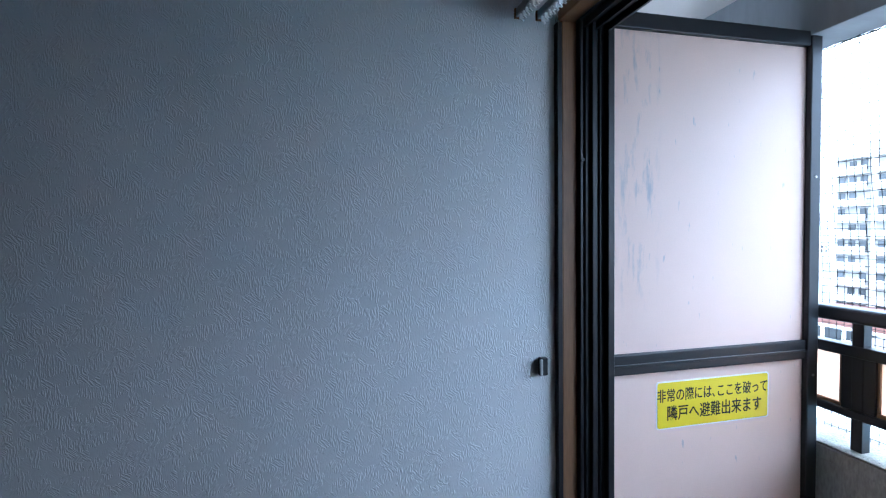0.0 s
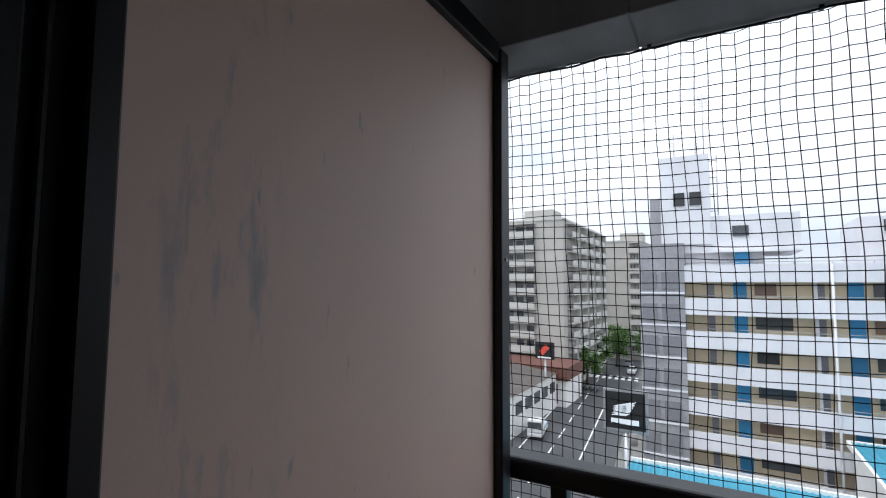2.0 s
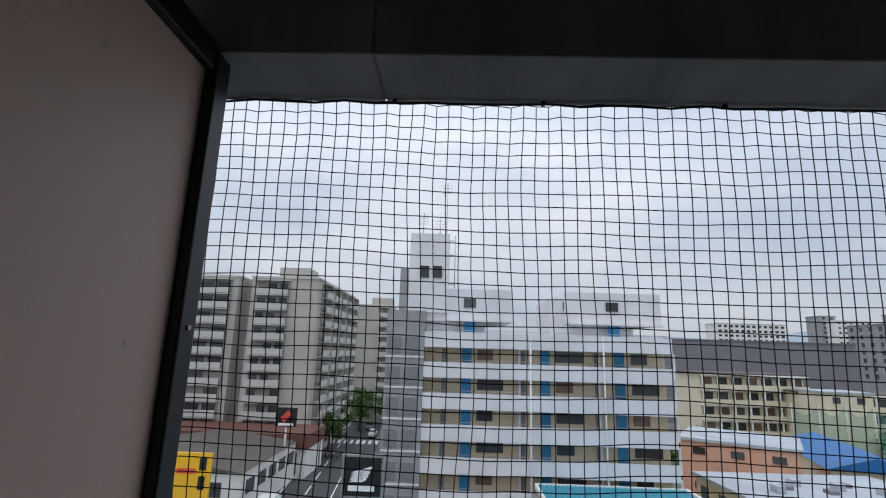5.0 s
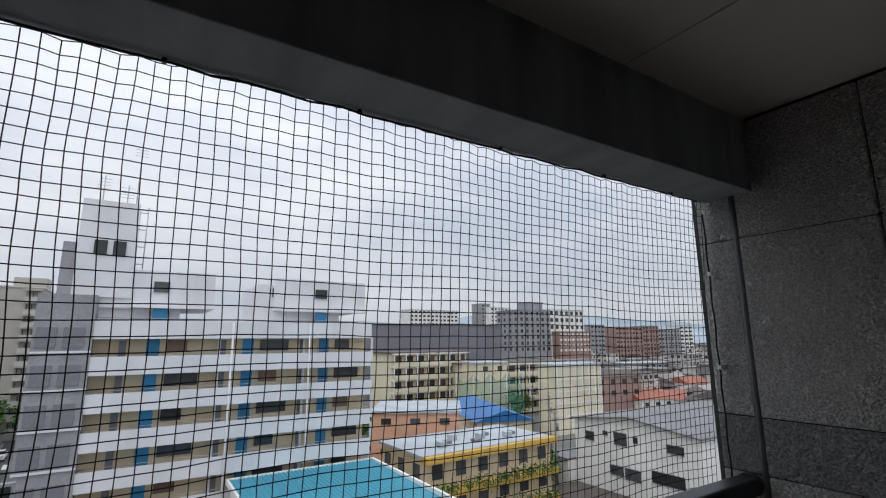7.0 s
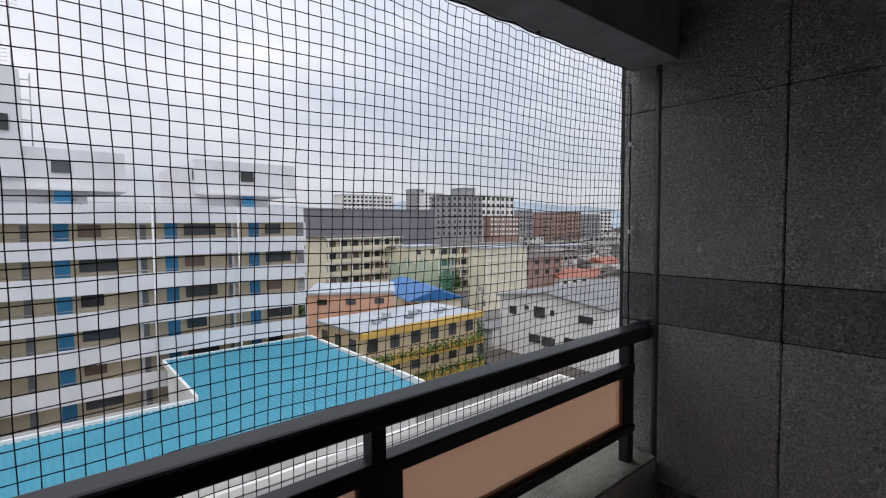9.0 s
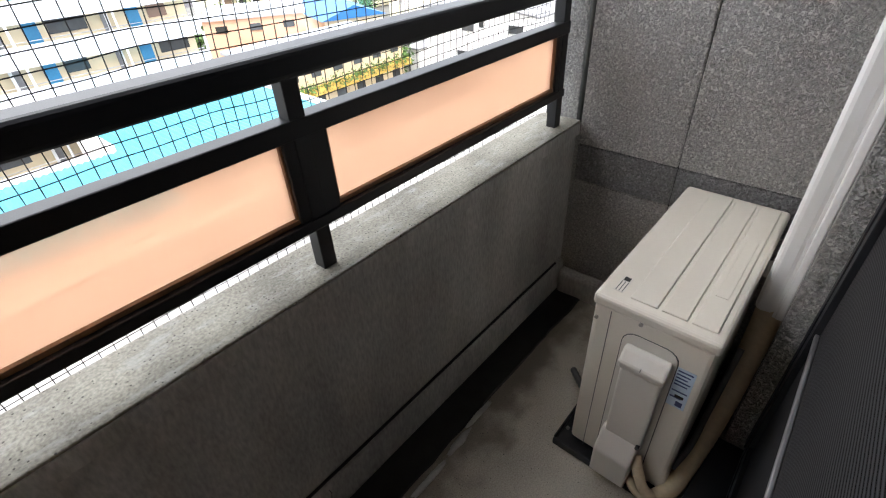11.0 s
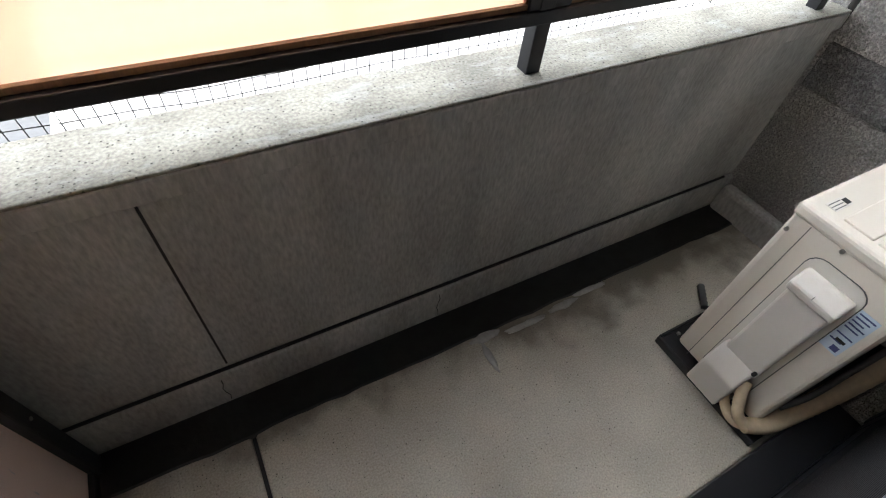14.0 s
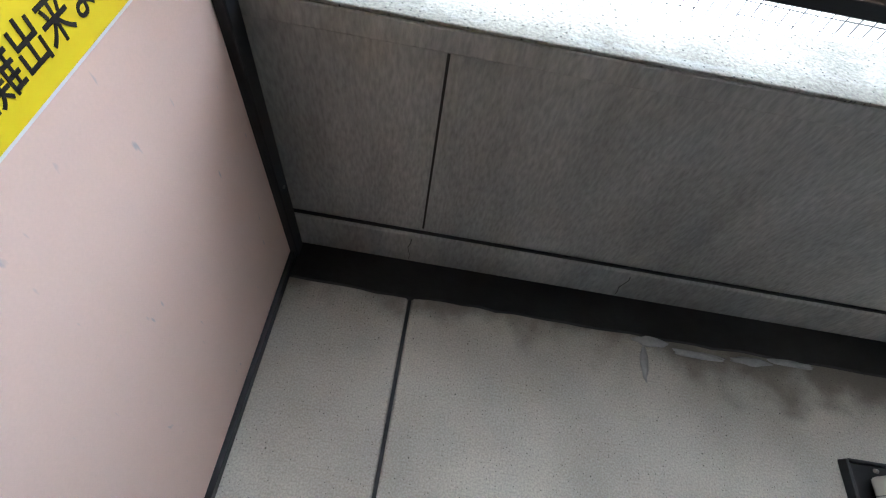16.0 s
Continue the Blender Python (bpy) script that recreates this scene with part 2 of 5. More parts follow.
def screen_mat():
    """Fine black insect screen: mostly opaque from a low angle, a little see-through."""
    m = mat("insect_screen", (0.02, 0.02, 0.022), 0.7, var=0.2, scale=8, spec=0.08)
    n, l = m.node_tree.nodes, m.node_tree.links
    co = n.new("ShaderNodeTexCoord")
    wv = n.new("ShaderNodeTexWave")
    wv.bands_direction = "Z"
    wv.inputs["Scale"].default_value = 38
    wv.inputs["Distortion"].default_value = 1.6
    wv.inputs["Detail Scale"].default_value = 0.4
    l.new(co.outputs["Object"], wv.inputs["Vector"])
    r = n.new("ShaderNodeMapRange")
    r.inputs[3].default_value, r.inputs[4].default_value = 0.12, 0.01
    l.new(wv.outputs["Fac"], r.inputs[0])
    # moire shimmer painted as dark and lighter bands, not the mesh's own threads
    moire = n.new("ShaderNodeMixRGB")
    moire.inputs[1].default_value, moire.inputs[2].default_value = (0.003, 0.003, 0.003, 1), (0.05, 0.05, 0.053, 1)
    l.new(wv.outputs["Fac"], moire.inputs[0])
    l.new(moire.outputs[0], n["Principled BSDF"].inputs["Base Color"])
    tp = n.new("ShaderNodeBsdfTransparent")
    mi = n.new("ShaderNodeMixShader")
    l.new(r.outputs[0], mi.inputs[0])
    l.new(n["Principled BSDF"].outputs[0], mi.inputs[1])
    l.new(tp.outputs[0], mi.inputs[2])
    l.new(mi.outputs[0], n["Material Output"].inputs[0])
    return m


WALLPAPER, STONE, STONE_BAND, BOARD = wallpaper_mat(), stone_mat("sprayed_stone_coat", (0.50, 0.485, 0.46)), stone_mat("sprayed_stone_band", (0.27, 0.268, 0.265)), panel_mat()
ACRYLIC, SCREEN = acrylic_mat(), screen_mat()
ALU = mat("dark_bronze_aluminium", (0.011, 0.012, 0.015), 0.42, 0.1, var=0.2, grain=0.1, gscale=300, bump=0.0001)
ALU_SILVER = mat("brushed_aluminium", (0.45, 0.45, 0.46), 0.4, 0.9)
JAMB = mat("brown_wood_casing", (0.22, 0.12, 0.06), 0.5, var=0.12, scale=4, grain=0.14, gscale=60, stretch=(6, 6, 0.4))
CONC = mat("parapet_paint", (0.40, 0.395, 0.37), 0.8, var=0.26, scale=4, grain=0.2, gscale=110, bump=0.0012, stretch=(1.4, 1, 0.4))
FLOORM = mat("sealed_concrete", (0.46, 0.425, 0.355), 0.7, var=0.18, scale=3.5, grain=0.22, gscale=240, bump=0.0006)
GUTTER = mat("wet_black_gutter", (0.015, 0.015, 0.015), 0.35, var=0.4, scale=20, bump=0.001, gscale=60)
SEALGREY = mat("grey_round_sealant", (0.10, 0.10, 0.10), 0.6, var=0.2, scale=12)
SEAL = mat("black_sealant", (0.012, 0.012, 0.013), 0.6)
BEAM = mat("grey_beam_paint", (0.25, 0.26, 0.27), 0.75, var=0.2, scale=4, stretch=(3, 1, 0.5))
CEIL = mat("ceiling_board", (0.62, 0.59, 0.55), 0.8, var=0.05, scale=2)
PLASTER = mat("white_room_paint", (0.75, 0.75, 0.74), 0.8, var=0.03)
WOODFLOOR = mat("brown_floorboards", (0.30, 0.19, 0.10), 0.4, var=0.2, scale=4, stretch=(1, 8, 1))
NET = mat("black_net_cord", (0.012, 0.012, 0.014), 0.7)
IVORY = mat("ivory_steel", (0.74, 0.69, 0.60), 0.42, var=0.035, scale=3, grain=0.01)
IVORY_PL = mat("ivory_plastic", (0.70, 0.67, 0.61), 0.5, var=0.03)
DUCT = mat("white_duct", (0.80, 0.79, 0.77), 0.4, var=0.03)
TAPE = mat("beige_pipe_tape", (0.62, 0.50, 0.34), 0.6, var=0.1, grain=0.08, gscale=80)
HOSE = mat("grey_hose", (0.10, 0.10, 0.10), 0.5)
YELLOW = mat("yellow_sticker", (0.85, 0.68, 0.02), 0.4, var=0.02)
WHITE = mat("white_film", (0.85, 0.85, 0.85), 0.4, var=0.02)
BLACK = mat("black_print", (0.01, 0.01, 0.01), 0.5, var=0.05)
LABELB = mat("pale_blue_label", (0.55, 0.66, 0.76), 0.4, var=0.03)
BLUEPRINT = mat("dark_blue_print", (0.05, 0.07, 0.2), 0.5)
BRASS = mat("dull_steel_screw", (0.35, 0.33, 0.3), 0.35, 0.9)


# ---- mesh helpers ----
def bx(bm, x0, x1, y0, y1, z0, z1, bev=0.0, seg=2):
    vs = [bm.verts.new((x, y, z)) for x in (x0, x1) for y in (y0, y1) for z in (z0, z1)]
    fs = [bm.faces.new([vs[i] for i in q]) for q in ((0, 1, 3, 2), (4, 6, 7, 5), (0, 4, 5, 1), (2, 3, 7, 6), (0, 2, 6, 4), (1, 5, 7, 3))]
    if bev:
        bmesh.ops.bevel(bm, geom=list({e for f in fs for e in f.edges}), offset=bev, segments=seg, profile=0.5, affect="EDGES")
    return bm


def tube(bm, pts, r, seg=10, caps=True):
    """A round tube along points; r: one radius, or one for each point."""
    pts = [Vector(p) for p in pts]
    rs = r if isinstance(r, (list, tuple)) else [r] * len(pts)
    rings = []
    up = Vector((0.13, 0.29, 0.95))
    for i, p in enumerate(pts):
        d = (pts[min(i + 1, len(pts) - 1)] - pts[max(i - 1, 0)]).normalized()
        a = d.cross(up if abs(d.dot(up)) < 0.97 else Vector((1, 0, 0))).normalized()
        b = d.cross(a)
        rings.append([bm.verts.new(p + rs[i] * (math.cos(t) * a + math.sin(t) * b)) for t in (2 * math.pi * k / seg for k in range(seg))])
    for u, w in zip(rings, rings[1:]):
        for k in range(seg):
            bm.faces.new((u[k], u[(k + 1) % seg], w[(k + 1) % seg], w[k])).smooth = True
    if caps:
        bm.faces.new(rings[0][::-1])
        bm.faces.new(rings[-1])
    return bm


def box(*a, bev=0.0, seg=2):
    return bx(bmesh.new(), *a, bev=bev, seg=seg)


def finish(name, bm, material):
    bmesh.ops.recalc_face_normals(bm, faces=bm.faces)
    me = bpy.data.meshes.new(name)
    bm.to_mesh(me)
    bm.free()
    me.materials.append(material)
    return new(name, me)


def part(name, bm, material, parent, label=""):
    """bm, in world places, as one mesh under a thing or a part."""
    ob = finish(name, bm, material)
    hang(ob, parent)
    return tagged(ob, label)


def hang(ob, parent):
    ob.parent = parent
    ob.matrix_parent_inverse = Matrix.Translation(-Vector(parent.location)) if parent.type == "EMPTY" else Matrix.Identity(4)


def thing(name, at, label, category, group="", kind=""):
    ob = new(name)
    ob.location = at
    ob.empty_display_size = 0.05
    return tagged(ob, label, category, group, kind)


def solid(name, bm, material, label, category, kind="structure", group=""):
    return tagged(finish(name, bm, material), label, category, group, kind)


def lettering(text, size, m, material, parent, sx=1.0):
    cu = bpy.data.curves.new("lettering", "FONT")
    cu.body, cu.size, cu.align_x, cu.align_y, cu.extrude = text, size, "CENTER", "CENTER", 0.0003
    cu.offset = size * 0.008
    cu.materials.append(material)
    ob = new("lettering", cu)
    hang(ob, parent)
    ob.matrix_basis = m @ Matrix.Diagonal((sx, 1, 1, 1))
    return ob


def dirty_floor(m):
    """Brown-black grime gathered in ragged patches along the channel's lip."""
    n, l = m.node_tree.nodes, m.node_tree.links
    b = n["Principled BSDF"]
    col = b.inputs["Base Color"].links[0].from_socket
    co = n.new("ShaderNodeTexCoord")
    sp = n.new("ShaderNodeSeparateXYZ")
    l.new(co.outputs["Object"], sp.inputs[0])
    no = n.new("ShaderNodeTexNoise")
    no.inputs["Scale"].default_value, no.inputs["Detail"].default_value = 9, 7
    l.new(co.outputs["Object"], no.inputs["Vector"])
    ad = n.new("ShaderNodeMath")
    ad.operation = "MULTIPLY_ADD"
    ad.inputs[1].default_value = 0.34
    l.new(no.outputs["Fac"], ad.inputs[0])
    l.new(sp.outputs[1], ad.inputs[2])
    rg = n.new("ShaderNodeMapRange")
    rg.interpolation_type = "SMOOTHSTEP"
    rg.inputs[1].default_value, rg.inputs[2].default_value, rg.inputs[4].default_value = 0.935, 1.07, 0.72
    far = n.new("ShaderNodeMapRange")
    far.interpolation_type = "SMOOTHSTEP"
    far.inputs[1].default_value, far.inputs[2].default_value, far.inputs[4].default_value = 0.80, 1.30, 0.075
    l.new(sp.outputs[0], far.inputs[0])
    wide = n.new("ShaderNodeMath")
    l.new(ad.outputs[0], wide.inputs[0])
    l.new(far.outputs[0], wide.inputs[1])
    l.new(wide.outputs[0], rg.inputs[0])
    mi = n.new("ShaderNodeMixRGB")
    mi.inputs[2].default_value = (0.10, 0.085, 0.065, 1)
    l.new(rg.outputs[0], mi.inputs[0])
    l.new(col, mi.inputs[1])
    l.new(mi.outputs[0], b.inputs["Base Color"])


dirty_floor(FLOORM)
speckle(FLOORM, 150, 0.22, (0.10, 0.09, 0.08, 1), 0.82)
speckle(FLOORM, 60, 0.13, (0.07, 0.06, 0.05, 1), 0.9)
MORTAR = mat("repair_mortar", (0.40, 0.39, 0.37), 0.8, var=0.2, scale=20, grain=0.1, bump=0.001)

# ---- plan of the balcony and the room ----
XW, YPAR, YIN, YOUT = 2.042, 0.965, 0.056, 0.17   # end wall, parapet, both faces of the house wall
ZP, ZB, ZC, ZR = 0.69, 1.918, 2.145, 0.06        # parapet top, beam soffit, ceiling, room floor
JX0, JX1, HEAD = 0.06, 1.66, 1.86                # window opening

YEAST = 0.238                                    # outer face of the house wall beside the window

# room
solid("floor_room", box(-0.1, 3.6, -3.6, YOUT - 0.06, -0.2, ZR - 0.004), WOODFLOOR, "brown wood-look floor of the room", "floor")
solid("wall_west", box(-0.1, 0.05, -3.6, YIN, ZR, 2.4), WALLPAPER, "pale grey wallpaper embossed with short strokes", "wall")
solid("wall_south", box(-0.1, 3.6, -3.7, -3.6, -0.2, 2.5), PLASTER, "plain pale room wall", "wall")
solid("wall_east", box(3.5, 3.6, -3.6, YIN, ZR, 2.4), PLASTER, "plain pale room wall", "wall")
solid("ceiling_room", box(-0.1, 3.6, -3.6, YIN, 2.4, 2.5), PLASTER, "plain white room ceiling", "ceiling")
bm = box(-0.1, JX0 - 0.005, YIN, YOUT, -0.2, 2.5)
bx(bm, JX1 + 0.03, 3.6, YIN, YEAST, -0.2, 2.5)
bx(bm, JX0 - 0.005, JX1 + 0.03, YIN, YOUT, HEAD + 0.03, 2.5)
solid("wall_north", bm, STONE, "house wall with sprayed stone coat around the window", "wall")

# window: casing, dark frame with tracks, sill, sliding screen pushed aside
win = thing("window_1", (0.9, 0.1, ZR), "sliding balcony window, open, dark frame and brown casing", "window", kind="structure")
part("casing", box(0.05, JX0 + 0.008, YIN + 0.009, 0.106, ZR, HEAD + 0.02, bev=0.003), JAMB, win, "brown wooden casing")
part("casing", box(JX1 - 0.012, JX1 + 0.03, YIN - 0.004, 0.098, ZR, HEAD + 0.02, bev=0.003), JAMB, win, "brown wooden casing")
part("casing", box(JX0 + 0.012, JX1 - 0.012, YIN - 0.004, 0.098, HEAD, HEAD + 0.03, bev=0.003), JAMB, win, "brown wooden casing")
# dark strip added for the narrow shade between wallpaper and casing
bm = box(0.044, 0.0695, YIN - 0.003, YIN + 0.0088, ZR, HEAD, bev=0.001)
part("trim", bm, ALU, win, "thin dark strip in place of the corner's narrow shade")
bm = box(JX0 - 0.004, JX0 + 0.004, 0.107, 0.206, ZR, HEAD + 0.03)
for y0, w, d in ((0.107, 0.008, 0.022), (0.125, 0.006, 0.016), (0.142, 0.014, 0.020), (0.166, 0.005, 0.014), (0.184, 0.018, 0.024)):
    bx(bm, JX0, JX0 + d, y0, y0 + w, ZR, HEAD + 0.02, bev=0.0015, seg=1)
part("jamb_track", bm, ALU, win)
bm = box(JX1 - 0.005, JX1 + 0.025, 0.1, 0.193, ZR, HEAD + 0.03, bev=0.002)
part("jamb_track", bm, ALU, win)
bm = box(JX0 + 0.03, JX1 - 0.005, 0.1, 0.2, HEAD, HEAD + 0.028, bev=0.002)
for y0 in (0.11, 0.145, 0.18):
    bx(bm, JX0 + 0.03, JX1 - 0.01, y0, y0 + 0.006, HEAD - 0.018, HEAD + 0.002)
part("head_track", bm, ALU, win)
bm = box(JX0, JX1, 0.1, 0.272, -0.02, ZR - 0.012, bev=0.003)
for y0 in (0.115, 0.15, 0.185):
    bx(bm, JX0 + 0.01, JX1 - 0.01, y0, y0 + 0.005, ZR - 0.014, ZR + 0.006)
part("sill", bm, ALU, win, "dark aluminium sill with rails")
bm = tube(bmesh.new(), [(JX0 + 0.02, 0.112, 1.523), (JX0 + 0.026, 0.112, 1.523)], 0.005)
part("screw", bm, BLACK, win)
sash = part("screen_sash", bx(bx(bx(bx(bmesh.new(), 0.86, 0.895, 0.165, 0.190, ZR + 0.008, HEAD - 0.004, bev=0.002), JX1 - 0.045, JX1 - 0.006, 0.165, 0.190, ZR + 0.008, HEAD - 0.004, bev=0.002), 0.895, JX1 - 0.045, 0.167, 0.188, ZR + 0.008, ZR + 0.06, bev=0.002), 0.895, JX1 - 0.045, 0.167, 0.188, HEAD - 0.05, HEAD - 0.004, bev=0.002), ALU, win)
part("screen", box(0.89, JX1 - 0.04, 0.1755, 0.1775, ZR + 0.05, HEAD - 0.04), SCREEN, sash, "fine black insect screen")
part("cross_bar", box(0.895, JX1 - 0.045, 0.178, 0.186, 0.520, 0.530, bev=0.002), ALU_SILVER, sash, "bare aluminium cross bar")

# latch on the casing and the double curtain rail
latch = thing("window_latch", (0.055, 0.028, 1.0), "small dark and silver catch at the casing", "latch")
part("catch", box(0.048, 0.066, 0.006, 0.026, 0.985, 1.03, bev=0.003), ALU, latch)
part("lip", box(0.066, 0.072, 0.002, 0.010, 0.987, 1.028, bev=0.002), ALU_SILVER, latch, "silver lip")
crail = thing("curtain_rail", (0.9, -0.03, 1.86), "double metal curtain rail with small runners", "curtain rail")
for y0 in (-0.055, 0.0):
    bm = box(0.085, 1.75, y0 - 0.008, y0 + 0.008, 1.853, 1.873, bev=0.002)
    rail = part("rail", bm, ALU_SILVER, crail)
    for k in range(9):
        x = 0.10 + k * 0.017
        part("runner", tube(bx(bmesh.new(), x, x + 0.006, y0 - 0.005, y0 + 0.005, 1.843, 1.853), [(x + 0.003, y0 - 0.004, 1.842), (x + 0.003, y0 + 0.004, 1.836)], 0.0025, 6), WHITE, rail)
    part("end_cap", box(0.078, 0.086, y0 - 0.010, y0 + 0.010, 1.851, 1.875, bev=0.002), JAMB, rail, "brown end cap")
for x in (0.25, 0.95, 1.6):
    part("bracket", box(x, x + 0.02, -0.06, YIN - 0.001, 1.874, 1.880), ALU_SILVER, crail)

# balcony shell
bm = box(-0.6, XW, YOUT, 0.272, -0.3, -0.001)
bx(bm, -0.6, 0.3195, 0.272, 0.85, -0.3, 0.0, bev=0.006)
bx(bm, 0.3285, XW, 0.272, 0.85, -0.3, 0.0, bev=0.006)
bx(bm, -0.6, XW, 0.85, 1.1, -0.3, -0.03)
bx(bm, 0.31, 0.34, 0.272, 0.845, -0.3, -0.012)
solid("floor_balcony", bm, FLOORM, "worn grey concrete balcony floor with stains", "floor")
bm = bmesh.new()
n_ = 60
edge = [(-0.6 + i * (XW + 0.6) / n_, 0.846 + 0.010 * noise.noise((i * 0.55, 3.1, 0)) + 0.006 * noise.noise((i * 1.9, 1.1, 0))) for i in range(n_ + 1)]
va = [bm.verts.new((x, y, 0.0035)) for x, y in edge]
vb = [bm.verts.new((x, 0.952, -0.004)) for x, y in edge]
vc = [bm.verts.new((x, y - 0.008, -0.002)) for x, y in edge]
for i in range(n_):
    bm.faces.new((va[i], va[i + 1], vb[i + 1], vb[i]))
    bm.faces.new((vc[i], vc[i + 1], va[i + 1], va[i]))
solid("gutter", bm, GUTTER, "black damp drainage channel along the parapet foot", "gutter")
solid("floor_joint", box(0.3197, 0.3283, 0.275, 0.85, -0.012, -0.003), SEAL, "black sealant joint across the floor", "joint")
bm = box(-0.6, 0.3245, YPAR, 1.09, 0.13, 0.642)
bx(bm, 0.3295, XW, YPAR, 1.09, 0.13, 0.642)
bx(bm, -0.6, XW, YPAR + 0.008, 1.08, -0.3, 0.642)
solid("parapet_wall", bm, CONC, "grey painted concrete parapet with one vertical joint", "parapet")
solid("parapet_joint", box(0.3245, 0.3295, YPAR + 0.002, YPAR + 0.007, 0.135, 0.64), SEAL, "black joint in the parapet", "joint")
CAPM = coping_mat()
solid("parapet_cap", box(-0.6, XW, YPAR - 0.014, 1.10, 0.642, ZP - 0.007, bev=0.003), CONC, "grey painted band under the coping", "parapet")
solid("coping", box(-0.6, XW, YPAR - 0.012, 1.098, ZP - 0.007, ZP, bev=0.003), CAPM, "weathered concrete coping, pitted and pale", "coping")
bm = bmesh.new()
tube(bm, [(-0.6, 0.957, 0.06), (XW - 0.03, 0.957, 0.06)], 0.001)
bx(bm, -0.6, XW, 0.950, 0.972, -0.03, 0.124, bev=0.008, seg=3)
bx(bm, XW - 0.05, XW, 0.28, 0.95, -0.03, 0.10, bev=0.02, seg=3)
solid("kerb", bm, CONC, "rounded mortar kerb at the wall foot", "kerb")
solid("kerb_joint", box(-0.6, XW - 0.05, 0.9575, 0.9645, 0.122, 0.129), SEAL, "dark open joint above the kerb", "joint")
for i, (x, y, w) in enumerate(((0.30, 0.949, 0.001), (0.86, 0.949, 0.001))):
    bm = bmesh.new()
    tube(bm, [(x + 0.004 * math.sin(k * 1.7 + i), 0.9492, 0.005 + 0.02 * k) for k in range(6)], w, 4)
    solid("kerb_crack", bm, SEAL, "hairline crack in the kerb", "crack")
# mortar smears beside the channel
for cx, cy, sx, sy in ((0.95, 0.832, 0.045, 0.014), (1.08, 0.815, 0.07, 0.010), (0.93, 0.77, 0.010, 0.045), (1.22, 0.822, 0.05, 0.012), (1.33, 0.835, 0.06, 0.010)):
    bm = bmesh.new()
    bmesh.ops.create_icosphere(bm, subdivisions=3, radius=1)
    for v in bm.verts:
        k = 1 + 0.5 * noise.noise(v.co * 1.6 + Vector((cx * 9, cy * 7, 0)))
        v.co = Vector((cx + v.co.x * sx * k, cy + v.co.y * sy * k, 0.0005 + max(v.co.z, -0.2) * 0.004))
    for f in bm.faces:
        f.smooth = True
    solid("mortar_smear", bm, MORTAR, "smear of grey repair mortar on the floor", "mortar", kind="", group="mortar smears")

solid("ceiling_balcony", bx(box(-0.6, 1.482, YOUT, 0.9, ZC, ZC + 0.1), 1.487, XW, YOUT, 0.9, ZC, ZC + 0.1), CEIL, "pale ceiling boards over the balcony with one seam", "ceiling")
bm = box(-0.6, 0.258, 0.90, 1.047, ZB, ZC + 0.35, bev=0.003)
bx(bm, 0.262, 2.6, 0.90, 1.047, ZB, ZC + 0.35, bev=0.003)
bx(bm, 0.25, 0.27, 0.905, 1.042, ZB + 0.004, ZC + 0.3)
solid("beam", bm, BEAM, "grey concrete beam above the balcony opening", "beam")
solid("slab_above", box(-0.6, 2.6, -3.7, 0.9, ZC + 0.36, ZC + 0.5), PLASTER, "concrete slab of the storey above", "slab")
solid("neighbour_wall", box(-0.7, -0.6, -3.7, 1.1, -0.3, 2.6), STONE, "wall closing the neighbouring balcony", "wall")
# end wall: stone-coated panels with open joints
solid("wall_end", box(XW + 0.012, XW + 0.2, YOUT - 0.1, 1.09, -0.3, ZC + 0.3), SEAL, "dark backing in the joints of the end wall", "wall")
endwall = bpy.data.objects["wall_end"]
ROWS = (-0.28, 0.476, 0.607, 1.117, 1.271, 1.786, 2.14)
for k, (z0, z1) in enumerate(zip(ROWS, ROWS[1:])):
    for y0, y1 in ((YOUT - 0.1, 0.624), (0.628, 0.952), (0.972, 1.075)):
        dx = 0.006 if y0 > 0.9 else 0.0
        part("stone_panel", box(XW + dx, XW + 0.02, y0, y1, z0 + 0.002, z1 - 0.002, bev=0.0025, seg=1), STONE_BAND if k in (1, 3) else STONE, endwall)
part("stone_panel", box(XW + 0.001, XW + 0.02, 0.952, 0.975, -0.28, ZP - 0.05), STONE, endwall)
part("sealant", tube(bmesh.new(), [(XW + 0.010, 0.962, 0.69), (XW + 0.010, 0.962, 2.1)], 0.011, 10), SEALGREY, endwall, "dark round sealant strip")

# ---- partition ----
prt = thing("partition_board", (0, 0.57, 0), "pink emergency partition board in a black metal frame", "partition")
part("upper_board", box(-0.004, 0.004, 0.226, 0.91, 0.99, 1.92), BOARD, prt, "pink board with grey scuffs")
part("lower_board", box(-0.004, 0.004, 0.226, 0.91, 0.02, 0.97), BOARD, prt)
part("post", box(-0.022, 0.022, 0.902, 0.942, 0.0, 1.94, bev=0.003), ALU, prt)
part("post", box(-0.014, 0.014, 0.2065, 0.228, 0.0, 1.94, bev=0.003), ALU, prt)
part("top_rail", box(-0.018, 0.018, 0.2285, 0.902, 1.888, 1.932, bev=0.003), ALU, prt)
bm = box(-0.016, 0.016, 0.2285, 0.902, 0.949, 1.006, bev=0.003)
bx(bm, -0.02, 0.02, 0.2285, 0.902, 0.972, 0.979, bev=0.001, seg=1)
part("middle_rail", bm, ALU, prt)
part("bottom_rail", box(-0.016, 0.016, 0.2285, 0.902, 0.0, 0.028, bev=0.003), ALU, prt)
for z in (0.27, 0.9, 1.5):
    part("screw", tube(bmesh.new(), [(0.021, 0.922, z), (0.0245, 0.922, z)], 0.004, 8), BRASS, prt)
stk = thing("warning_sticker", (0.0045, 0.58, 0.85), "yellow sticker with black Japanese escape notice", "sticker")
bm = bmesh.new()


